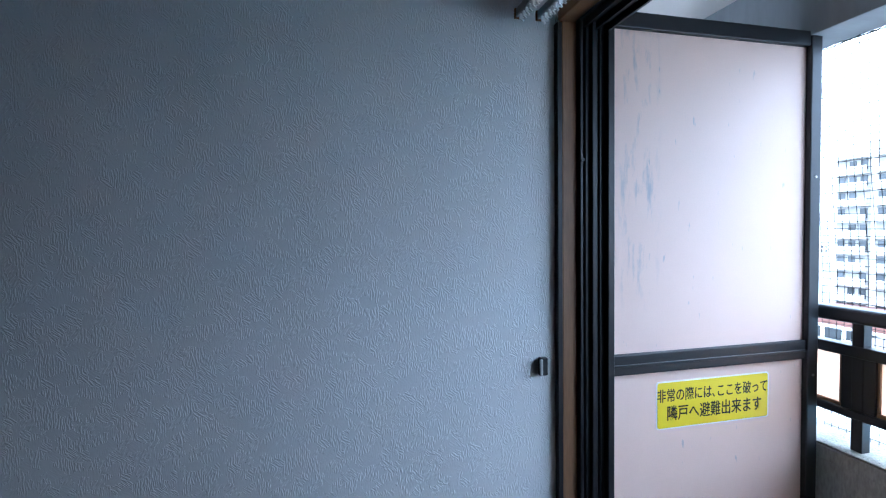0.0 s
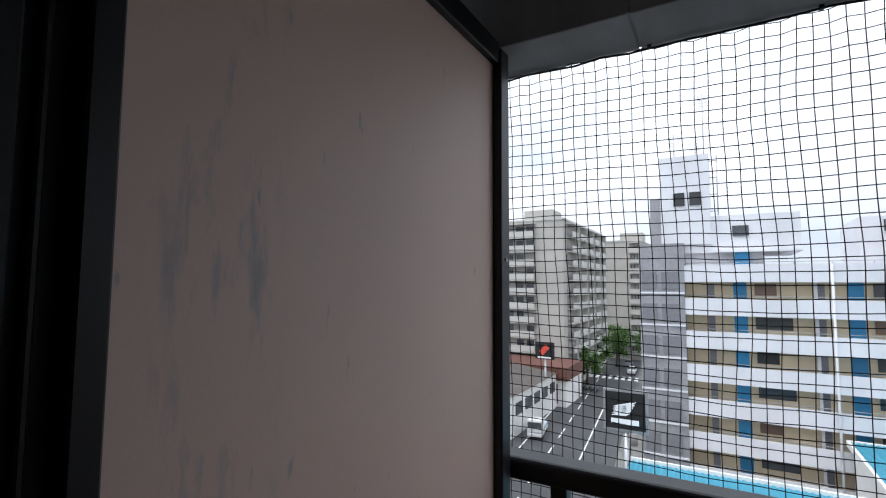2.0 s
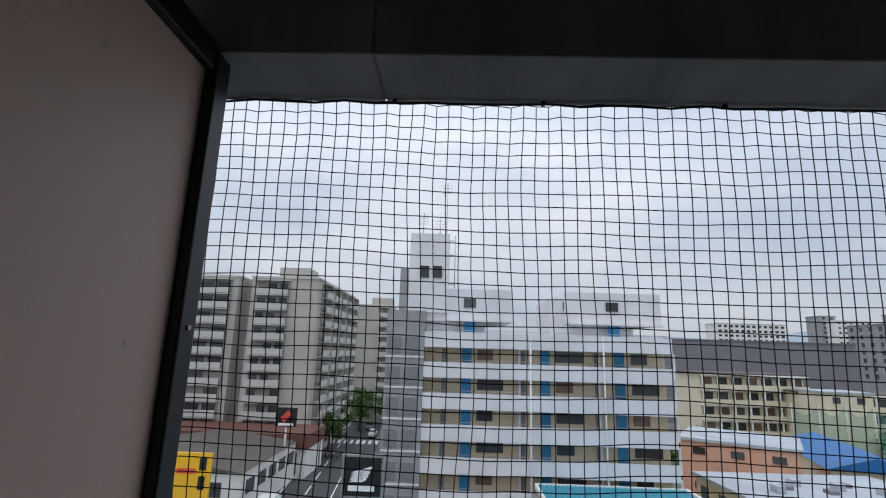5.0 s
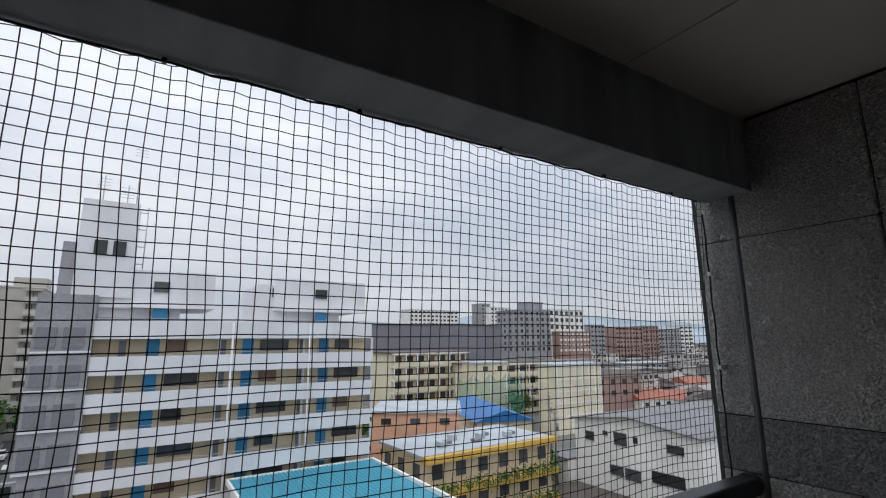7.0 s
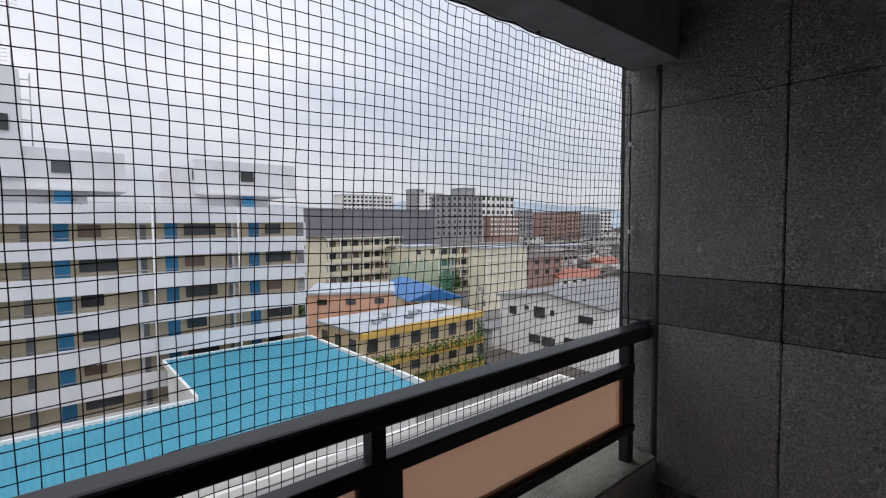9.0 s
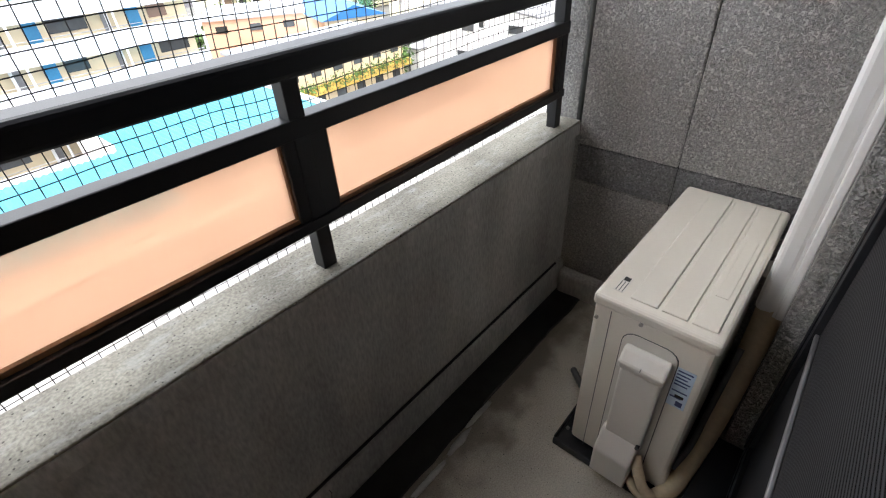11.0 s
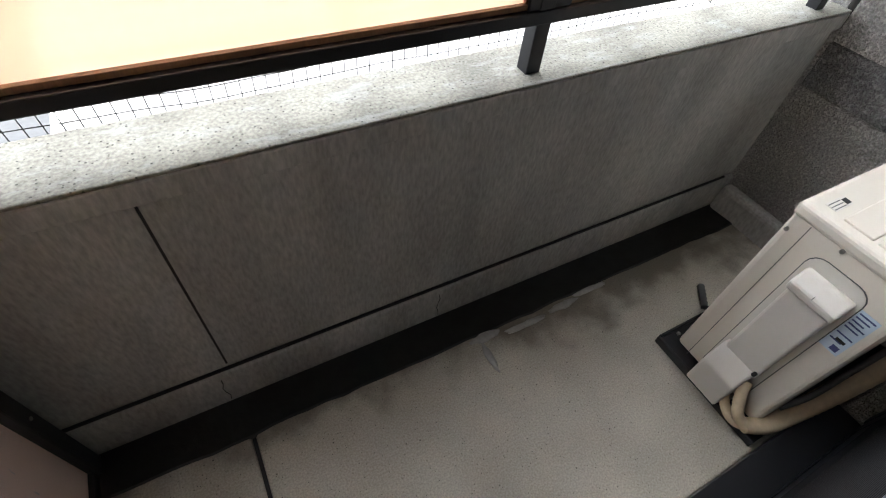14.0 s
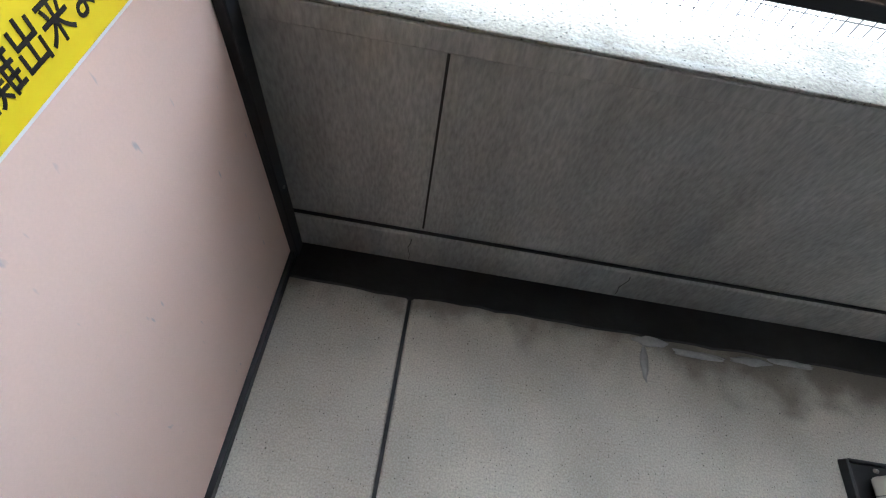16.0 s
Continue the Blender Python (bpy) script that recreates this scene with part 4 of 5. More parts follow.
for k in range(8):
    zt = 2.6 - ST * k
    pane(apt, "louvre", LOUVRE, -4.2, -2.9, Y0 - 0.12, zt - 1.5, zt)
    pane(apt, "louvre", LOUVRE, -5.8, -4.6, Y0 - 0.12, zt - 1.5, zt)
    pane(apt, "ledge", APT_WHITE, -6.0, FX0, Y0 - 0.14, zt - 1.9, zt - 1.75)
tower = part("lift_tower", box(-4.3, -0.3, 47.8, 53, 5.1, 13.2), APT_GREY, apt, "pale lift tower")
tower.data.materials[0] = APT_WHITE
part("tower_side", box(-5.3, -4.3, 48.6, 53, 5.1, 9.6), APT_GREY, apt)
for x in (-3.2, -1.9):
    pane(apt, "window", GLASSD, x, x + 0.9, 47.75, 8.6, 9.8)
bm = bmesh.new()
for x, h in ((-3.2, 16), (-1.4, 15.4), (-0.7, 19.5)):
    tube(bm, [(x, 50, 13.2), (x, 50, h)], 0.05, 5)
    for j in range(4):
        tube(bm, [(x - 0.5, 50, h - 0.3 - 0.3 * j), (x + 0.5, 50, h - 0.3 - 0.3 * j)], 0.025, 4)
for z in (8, 9.5, 11, 12.5):
    tube(bm, [(-0.3, 47.9, z), (0.3, 47.9, z)], 0.05, 4)
tube(bm, [(0.3, 47.9, 7.6), (0.3, 47.9, 13)], 0.05, 4)
part("aerials", bm, ALU_SILVER, apt, "roof aerials and ladder")
for a, b in ((-2.4, 6.1), (9.9, 20.8)):
    ph = part("penthouse", bx(box(a + (1.5 if a > 0 else 0), b, 48, 56, 4.4 if a > 0 else 4.3, 7.55), a, b - 2.6, 48.6, 56, TOP - 0.1, 6.9), APT_WHITE, apt, "white rooftop flat")
    for x in ((-1.8, 1.3) if a < 0 else (11.3, 15.4)):
        pane(ph, "window", GLASSD, x, x + 1.2, 47.95 if (a < 0 or x > 12) else 48.55, 5.7, 6.6)
    pane(ph, "door", DOORB, (1.4 if a < 0 else 15.5), (2.5 if a < 0 else 16.6), 47.9, 3.2, 4.28)
    part("slab", box(a + 2, b, 47.4, 48.4, 4.3, 4.5), APT_WHITE, ph)


def slab_block(x0, x1, y0, y1, top, base, bays, label, side=False):
    """Beige slab block: recessed balconies with parapets, floor by floor; side: balconies on its long east face too."""
    th = thing("apartment_slab", ((x0 + x1) / 2, y0, base), label, "building", "beige slab blocks")
    part("wall", box(x0, x1, y0, y1, base, top), SLABC, th)
    part("roof", box(x0 - 0.2, x1 + 0.2, y0 - 0.2, y1 + 0.2, top, top + 0.35), SLABB, th)
    fl = int((top - base) / 2.8)
    for k in range(fl):
        zt = top - 0.5 - 2.8 * k
        for a, b in bays:
            # flat darker sheet on the wall, painted shade behind each balcony
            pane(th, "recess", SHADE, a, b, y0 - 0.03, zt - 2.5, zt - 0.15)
            pane(th, "balcony", SLABB, a, b, y0 - 1.1, zt - 2.65, zt - 1.55)
            pane(th, "slab", SLABB, a - 0.1, b + 0.1, y0 - 0.6, zt - 0.12, zt + 0.05, t=0.55)
            w = (b - a) / 3
            for q in range(3):
                if (k + q) % 4:
                    pane(th, "window", GLASSD, a + q * w + 0.3, a + q * w + w - 0.4, y0 - 0.13, zt - 2.2, zt - 0.5)
        if side:
            for q in range(5):
                a = y0 + 2.5 + q * 6.4
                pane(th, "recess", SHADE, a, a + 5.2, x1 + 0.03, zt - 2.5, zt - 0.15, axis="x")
                pane(th, "balcony", SLABB, a, a + 4.4, x1 + 1.2, zt - 2.65, zt - 1.6, axis="x")
                pane(th, "slab", SLABB, a, a + 5.2, x1 + 0.65, zt - 0.12, zt + 0.06, t=0.6, axis="x")
                pane(th, "fin", SLABB, a + 5.3, a + 5.5, x1 + 0.6, zt - 2.8, zt, t=0.6, axis="x")
    part("rooftop_room", box(x0 + 4, x0 + 10, y0 + 3, y0 + 9, top + 0.35, top + 2.6), SLABC, th)
    return th


slab_block(-67.5, -41.2, 90, 102, 14.0, G, ((-66.5, -61), (-60, -54.6), (-52, -42.4)), "beige slab apartment block with stacked balconies")
slab_block(-38.6, -25.7, 90, 124, 14.0, G, ((-37.6, -31.2),), "beige slab block with balconies on two faces", side=True)
slab_block(-28.5, -18.6, 140, 170, 13.6, G, ((-21.5, -19),), "distant beige slab block behind the trees")
gap = thing("stair_link", (-40, 93, G), "stair link between two slab blocks, shade painted into its wall", "building")
# wall takes the shade tone, so the gap reads dark
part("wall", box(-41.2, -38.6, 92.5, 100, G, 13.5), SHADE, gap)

# ground-floor shops under the slabs, with sign
mall = thing("shop_row", (-42, 82, G), "low shop row with a red-brown fascia", "building")
part("wall", box(-66, -22.6, 80, 89.9, G, -14.6), OFFWHITE, mall)
part("fascia", box(-66.3, -22.3, 79.6, 89.9, -14.6, -12.4), REDBR, mall, "red-brown fascia")
for k in range(12):
    pane(mall, "window", GLASSD, -64 + 3.4 * k, -61.4 + 3.4 * k, 79.9, -18.4, -15.2)
sg = thing("shop_sign", (-24.5, 75, -14), "square black sign with a red diamond on a post", "sign")
part("panel", box(-26.1, -23.0, 74.9, 75.2, -10.5, -7.8), BLACK, sg)
bm = bmesh.new()
for dz, dx in ((-8.75, -24.35), (-9.3, -24.85)):
    v = [bm.verts.new((dx + 0.6 * a, 74.85, dz + 0.6 * b)) for a, b in ((0, 1), (1, 0), (0, -1), (-1, 0))]
    w = [bm.verts.new((p.co.x, 74.9, p.co.z)) for p in v]
    bm.faces.new(v), bm.faces.new(w[::-1])
    for i in range(4):
        bm.faces.new((v[i], v[(i + 1) % 4], w[(i + 1) % 4], w[i]))
part("emblem", bm, SIGNR, sg, "red diamond emblem")
part("caption", box(-25.7, -23.4, 74.84, 74.9, -10.35, -10.0), WHITE, sg)
part("post", tube(bmesh.new(), [(-24.5, 75.1, G), (-24.5, 75.1, -10.5)], 0.15, 8), ALU_SILVER, sg)

# brown-roofed workshop with a white flank, and its neighbours
ws = thing("workshop", (-35, 70, G), "white workshop with a dark brown roof", "building")
part("wall", box(-46, -24.2, 60, 80, G, -13.4), OFFWHITE, ws)
bm = bmesh.new()
vs = [bm.verts.new(p) for p in ((-46.4, 59.6, -13.4), (-23.9, 59.6, -13.4), (-23.9, 80.2, -13.4), (-46.4, 80.2, -13.4), (-35, 59.6, -11.9), (-35, 80.2, -11.9))]
for q in ((0, 1, 4), (1, 2, 5, 4), (2, 3, 5), (3, 0, 4, 5), (0, 3, 2, 1)):
    bm.faces.new([vs[i] for i in q])
part("roof", bm, ROOFBR, ws)
for k in range(5):
    pane(ws, "window", GLASSD, 61.5 + 3.7 * k, 63.8 + 3.7 * k, -24.15, -16.2, -14.6, axis="x")
    pane(ws, "window", GLASSD, -45 + 4 * k, -42.5 + 4 * k, 59.95, -16.2, -14.6)
wp = thing("workshop_annex", (-38, 55, G), "white annex with a pale sheet roof", "building")
part("wall", box(-52, -29, 50, 58, G, -14.2), OFFWHITE, wp)
part("roof", box(-52.4, -28.6, 49.7, 58.3, -14.2, -13.9), ROOFGR, wp)
ys = thing("roadside_sign", (-22.4, 45.1, G), "large orange-yellow roadside sign with dark lettering bars", "sign")
part("panel", box(-24.2, -20.9, 45, 45.3, -13.2, -8.2), SIGNY, ys)
for k in range(2):
    part("caption", box(-21.9 + 0.02 * k, -21.3, 44.95, 45.0, -9.6 - 1.6 * k, -8.5 - 1.6 * k), BLACK, ys)
part("caption", box(-23.9, -22.2, 44.95, 45.0, -9.9, -9.5), SIGNR, ys)
part("post", tube(bmesh.new(), [(-22.5, 45.2, G), (-22.5, 45.2, -13.1)], 0.2, 8), ALU_SILVER, ys)

# black sign with a pale wing-like shape, on a mast above the road
hs = thing("mast_sign", (-5.85, 34, G), "black square mast sign with a pale striped emblem", "sign")
part("frame", bx(box(-7.25, -4.45, 34.04, 34.4, -8.25, -5.55), -7.25, -4.45, 34.1, 34.3, -8.3, -8.2), ALU_SILVER, hs)
part("panel", box(-7.1, -4.6, 34.0, 34.1, -8.1, -5.7), BLACK, hs)
bm = bmesh.new()
for k in range(5):
    z0, xa, xb = -7.25 + 0.14 * k, -6.72 + 0.03 * k, -5.25 - 0.0 * k
    v = [bm.verts.new(p) for p in ((xa, 33.97, z0), (xa + 0.9 - 0.05 * k, 33.97, z0 + 0.03), (xb + 0.10 * k - 0.3, 33.97, z0 + 0.17 + 0.05 * k), (xb + 0.10 * k - 0.3, 33.97, z0 + 0.27 + 0.05 * k), (xa + 0.2, 33.97, z0 + 0.11))]
    w = [bm.verts.new((p.co.x, 34.0, p.co.z)) for p in v]
    bm.faces.new(v), bm.faces.new(w[::-1])
    for i in range(5):
        bm.faces.new((v[i], v[(i + 1) % 5], w[(i + 1) % 5], w[i]))
part("emblem", bm, WHITE, hs, "pale striped emblem")
part("caption", box(-6.75, -5.0, 33.97, 34.0, -7.78, -7.45), WHITE, hs, "pale caption bar")
part("mast", tube(bmesh.new(), [(-5.85, 34.25, G), (-5.85, 34.25, -8.2)], 0.16, 8), ALU_SILVER, hs)

hs.location.x += 0.4

# road, markings, pavement
def strip(x0, x1, y0, y1, z, dx):
    """A sheet on the ground that shifts sideways by dx over its length."""
    bm = bmesh.new()
    lo = [bm.verts.new(p) for p in ((x0, y0, z), (x1, y0, z), (x1 + dx, y1, z), (x0 + dx, y1, z))]
    hi = [bm.verts.new((v.co.x, v.co.y, z + 0.02)) for v in lo]
    bm.faces.new(lo[::-1]), bm.faces.new(hi)
    for i in range(4):
        bm.faces.new((lo[i], lo[(i + 1) % 4], hi[(i + 1) % 4], hi[i]))
    return bm


solid("road", strip(-22, -7, 20, 260, G + 0.01, -24), ASPHALT, "wet grey asphalt road between the blocks", "road")
solid("road", strip(-120, -15, 96, 108, G + 0.04, 0), ASPHALT, "grey side road at the crossing", "road")
solid("pavement", strip(-24.5, -22, 20, 95, G + 0.10, -7.5), PAVE, "pale pavement along the road", "pavement")
solid("pavement", strip(-7, -5.8, 20, 45, G + 0.10, -2.4), PAVE, "pale pavement along the road", "pavement")
lines = thing("road_markings", (-15, 60, G), "white painted lane lines and a zebra crossing", "road marking", kind="structure")
for off in (-18.5, -11.0):
    part("line", strip(off, off + 0.18, 20, 100, G + 0.05, -8), PAINT, lines)
for k in range(12):
    y = 24 + 8 * k
    part("dash", strip(-14.8 - 0.1 * (y - 20), -14.6 - 0.1 * (y - 20), y, y + 4.5, G + 0.05, -0.45), PAINT, lines)
for k in range(10):
    part("bar", strip(-28.5 + 1.35 * k, -27.8 + 1.35 * k, 109, 113, G + 0.07, -0.4), PAINT, lines)


# vehicles
def car(x, y, ang, material, label, truck=False):
    th = thing("truck" if truck else "car", (x, y, G + 0.12), label, "truck" if truck else "car", "" if truck else "parked cars")
    ln, w, h = (5.2, 2.0, 2.3) if truck else (4.2, 1.7, 0.75)
    body = box(x - w / 2, x + w / 2, y - ln / 2, y + ln / 2, G + 0.4, G + 0.4 + (0.5 if truck else h), bev=0.12)
    part("body", body, material, th)
    if truck:
        part("cab", box(x - w / 2, x + w / 2, y - ln / 2, y - ln / 2 + 1.7, G + 0.9, G + 2.6, bev=0.15), CARW, th)
        part("windscreen", box(x - w / 2 + 0.1, x + w / 2 - 0.1, y - ln / 2 - 0.03, y - ln / 2 + 0.1, G + 1.6, G + 2.3), GLASSD, th)
        part("bed", box(x - w / 2, x + w / 2, y - ln / 2 + 1.8, y + ln / 2, G + 0.9, G + 1.4, bev=0.05), ROOFGR, th)
    else:
        bm = box(x - w / 2 + 0.05, x + w / 2 - 0.05, y - ln * 0.22, y + ln * 0.34, G + 1.1, G + 1.62)
        for v in bm.verts:
            if v.co.z > G + 1.5:
                v.co.x = x + (v.co.x - x) * 0.82
                v.co.y = y + 0.2 + (v.co.y - y) * 0.75
        part("cabin", bm, GLASSD, th)
        part("roof_panel", box(x - w * 0.38, x + w * 0.38, y - ln * 0.10, y + ln * 0.26, G + 1.6, G + 1.68, bev=0.03), material, th)
    for sx in (-1, 1):
        for sy in (-0.32, 0.32):
            part("wheel", tube(bmesh.new(), [(x + sx * w / 2 - 0.12 * sx, y + sy * ln, G + 0.35), (x + sx * w / 2, y + sy * ln, G + 0.35)], 0.33, 12), SEAL, th)
    th.matrix_basis = Matrix.Translation(th.location) @ pose(0, 0, 0, 0, 0, ang)
    return th


car(-22.0, 64, 10, CARW, "white flatbed truck parked by the workshop", truck=True)
car(-18.2, 118, 4, CARW, "small white car on the far road")
car(-20.5, 128, 4, DARKGREY, "dark car on the far road")
car(60, 59, 70, CARW, "white car parked behind the ochre house")
bike = thing("motorbike", (-27.5, 96, G + 0.02), "dark motorbike parked in a row", "motorbike", "parked motorbikes")
for sy in (-0.65, 0.65):
    part("wheel", tube(bmesh.new(), [(-27.55, 96 + sy, G + 0.33), (-27.45, 96 + sy, G + 0.33)], 0.31, 12), SEAL, bike)
part("body", box(-27.65, -27.35, 95.6, 96.4, G + 0.45, G + 0.85, bev=0.08), DARKGREY, bike)
part("seat", box(-27.62, -27.38, 96.0, 96.7, G + 0.83, G + 0.97, bev=0.04), BLACK, bike)
part("handlebar", tube(bmesh.new(), [(-27.85, 95.5, G + 1.05), (-27.15, 95.5, G + 1.05)], 0.03, 6), ALU_SILVER, bike)
for k in range(1, 8):
    copy_thing(bike, pose(-27.5 + 0.95 * k, 96 - 0.2 * k, G + 0.07, 0, 0, 12 * math.sin(k)))


# trees: trunk, limbs, crown of many leaf clumps
def tree(x, y, h, spread, seed):
    rnd = random.Random(seed)
    th = thing("tree", (x, y, G), "leafy green street tree beside the road", "tree", "street trees")
    bm = bmesh.new()
    tube(bm, [(x, y, G), (x + 0.1, y, G + h * 0.3), (x - 0.1, y + 0.1, G + h * 0.7)], [0.3, 0.22, 0.08], 8)
    for k in range(5):
        a = rnd.uniform(0, 6.3)
        tube(bm, [(x, y, G + h * (0.3 + 0.07 * k)), (x + spread * 0.7 * math.cos(a), y + spread * 0.7 * math.sin(a), G + h * (0.55 + 0.07 * k))], [0.12, 0.03], 6)
    part("trunk", bm, BARK, th)
    vv, ff = [], []
    for k in range(26):
        a, r, e = rnd.uniform(0, 6.3), spread * math.sqrt(rnd.random()) * 0.85, rnd.uniform(0.35, 0.95)
        c = Vector((x + r * math.cos(a), y + r * math.sin(a), G + h * e))
        for q in range(60):
            d = Vector((rnd.gauss(0, 1), rnd.gauss(0, 1), rnd.gauss(0, 0.8)))
            p = c + d * 0.55
            u, w = Vector((rnd.uniform(-1, 1), rnd.uniform(-1, 1), rnd.uniform(-0.4, 0.4))).normalized() * 0.32, Vector((rnd.uniform(-1, 1), rnd.uniform(-1, 1), rnd.uniform(-1, 1))).normalized() * 0.2
            b = len(vv)
            vv += [p - u, p + w, p + u, p - w]
            ff.append((b, b + 1, b + 2, b + 3))
    me = bpy.data.meshes.new("crown")
    me.from_pydata(vv, [], ff)
    me.materials.append(LEAF)
    hang(new("crown", me), th)


for i, (x, y, h, s) in enumerate(((-24.0, 100, 8, 2.8), (-25.5, 116, 9, 3.2), (-23.0, 126, 10, 3.4), (-25.0, 138, 10, 3.5), (-22.0, 150, 11, 3.5), (-17.0, 135, 9, 3.0), (-19.5, 165, 11, 4), (-28.5, 108, 7, 2.5), (49.2, 52, 5.0, 2.0), (50.5, 56, 5, 2.0), (33, 88, 6, 2.6), (40, 94, 6, 2.6), (46, 98, 6, 3.0), (52, 100, 7, 3.0), (57, 103, 6, 2.8), (98, 99, 7, 3.2), (106, 100, 7, 3.0), (100, 120, 9, 3.5), (88, 130, 15, 4.0), (118, 132, 12, 4.0), (58, 88, 6, 2.6), (84, 96, 7, 3.0))):
    tree(x, y, h, s, i)

# turquoise corrugated roofs of the hall in front
hall = thing("hall", (8, 36, G), "low hall with turquoise corrugated roof and white eaves", "building")
part("wall", bx(box(8.2, 20.6, 27.2, 45.6, G, -10.4), -5, 8.2, 25, 34.0, G, -10.6), OFFWHITE, hall)


def corrugated(x0, x1, y0, y1, z0, z1, pitch=0.36, along="y"):
    """A ribbed sheet: ridges run along y, z from z0 at y0 to z1 at y1."""
    vv, ff = [], []
    cols = int((x1 - x0) / pitch * 2)
    for i in range(cols + 1):
        x = x0 + (x1 - x0) * i / cols
        d = 0.045 if i % 2 else -0.045
        vv += [(x, y0, z0 + d), (x, y1, z1 + d)]
    for i in range(cols):
        ff.append((2 * i, 2 * i + 2, 2 * i + 3, 2 * i + 1))
    me = bpy.data.meshes.new("roof_sheet")
    me.from_pydata(vv, [], ff)
    me.materials.append(BLUEROOF)
    return me


for args in ((8.0, 21.0, 26.8, 45.7, -10.2, -9.9), (-5.2, 8.0, 24.8, 34.2, -10.4, -10.1)):
    ob = new("roof_sheet", corrugated(*args))
    hang(ob, hall)
for args in ((20.9, 21.15, 26.8, 45.69, -10.4, -9.75), (8.06, 21.15, 45.7, 45.9, -10.2, -9.8), (7.85, 8.05, 34.41, 45.8, -10.2, -9.8), (-5.2, 8.0, 34.2, 34.4, -10.3, -9.9)):
    part("eave", box(*args), OFFWHITE, hall, "white eave trim")
yard = thing("flat_roof_block", (14, 14, G), "low block with a pale flat roof nearby", "building")
part("wall", box(-5, 34, 4, 24.5, G, -12.4), OFFWHITE, yard)
part("roof", box(-5.2, 34.2, 3.8, 24.7, -12.4, -12.0), PAVE, yard)
part("parapet", bx(bx(box(-5.2, 34.2, 24.4, 24.7, -12.0, -11.6), -5.2, -4.9, 4.8, 24.4, -12.0, -11.6), 33.9, 34.2, 4.8, 24.4, -12, -11.6), OFFWHITE, yard)


def block(name, label, cx, cy, w, d, z1, ang, wall, roof, rows=0, cols=0, ww=1.4, wh=1.2, z0=G, glass=None, step=2.9, side_cols=0, over=0.3, gable=0.0):
    """A building: wall, roof, and its windows floor by floor; ang turns it about its middle."""
    th = thing(name, (cx, cy, z0), label, "building")
    part("wall", box(cx - w / 2, cx + w / 2, cy - d / 2, cy + d / 2, z0, z1), wall, th)
    if gable:
        bm = bmesh.new()
        x0, x1, y0, y1 = cx - w / 2 - over, cx + w / 2 + over, cy - d / 2 - over, cy + d / 2 + over
        vs = [bm.verts.new(p) for p in ((x0, y0, z1), (x1, y0, z1), (x1, y1, z1), (x0, y1, z1), (x0, cy, z1 + gable), (x1, cy, z1 + gable))]
        for q in ((0, 1, 5, 4), (2, 3, 4, 5), (1, 2, 5), (3, 0, 4), (0, 3, 2, 1)):
            bm.faces.new([vs[i] for i in q])
        part("roof", bm, roof, th)
    else:
        part("roof", box(cx - w / 2 - over, cx + w / 2 + over, cy - d / 2 - over, cy + d / 2 + over, z1, z1 + 0.35), roof, th)
    for k in range(rows):
        zt = z1 - 0.7 - step * k
        for q in range(cols):
            x = cx - w / 2 + w * (q + 0.5) / cols
            pane(th, "window", glass or GLASSD, x - ww / 2, x + ww / 2, cy - d / 2 - 0.04, zt - wh, zt)
        for q in range(side_cols):
            y = cy - d / 2 + d * (q + 0.5) / side_cols
            pane(th, "window", glass or GLASSD, y - ww / 2, y + ww / 2, cx - w / 2 - 0.04, zt - wh, zt, axis="x")
    th.matrix_basis = Matrix.Translation(th.location) @ pose(0, 0, 0, 0, 0, ang)
    return th


block("house", "salmon house with a pale sheet roof", 37.8, 66.5, 12.4, 11, -8.7, -33, ORANGE, ROOFGR, 2, 3, 1.4, 0.8, side_cols=3, step=4.0)
block("storehouse", "storehouse with a bright blue sheet roof", 54, 71, 21, 9.2, -11.1, 70, CREAM, BLUETARP, 1, 3, gable=1.7, over=0.5)
oc = block("ochre_house", "ochre two-storey house with planted galleries", 37.0, 52.3, 19, 10, -11.1, 2, APT_BEIGE, ROOFGR, 2, 6, 1.3, 1.5, step=3.2, side_cols=3)
for k in range(2):
    part("gallery", box(27.3, 46.7, 46.1, 47.3, -15.0 - 3.2 * k, -14.3 - 3.2 * k), YELLOWB, oc, "ochre gallery parapet")
part("cornice", box(27.1, 46.9, 46.3, 47.2, -11.45, -10.75), YELLOWB, oc, "ochre cornice")
prnd = random.Random(9)
for q in range(26):
    vv, ff = [], []
    px, pz = 28.0 + 0.72 * q + prnd.uniform(-0.3, 0.3), -14.0 - 3.2 * (q % 2)
    for _ in range(110):
        p = Vector((px + prnd.gauss(0, 0.42), 46.1 + prnd.gauss(0, 0.22), pz + prnd.gauss(-0.1, 0.40)))
        u, w = Vector((prnd.uniform(-1, 1), 0.4, prnd.uniform(-1, 1))).normalized() * 0.17, Vector((prnd.uniform(-1, 1), -0.3, prnd.uniform(-1, 1))).normalized() * 0.1
        b = len(vv)
        vv += [p - u, p + w, p + u, p - w]
        ff.append((b, b + 1, b + 2, b + 3))
    me = bpy.data.meshes.new("plant")
    me.from_pydata(vv, [], ff)
    me.materials.append(LEAF)
    hang(tagged(new("plant", me), "leafy potted plant"), oc)
for q in range(8):
    part("vent", box(31 + 1.7 * q, 31.9 + 1.7 * q, 49.5 + 1.3 * (q % 3), 50.5 + 1.3 * (q % 3), -10.76, -10.1 - 0.3 * (q % 2), bev=0.05), DARKGREY if q % 2 else ROOFGR, oc)


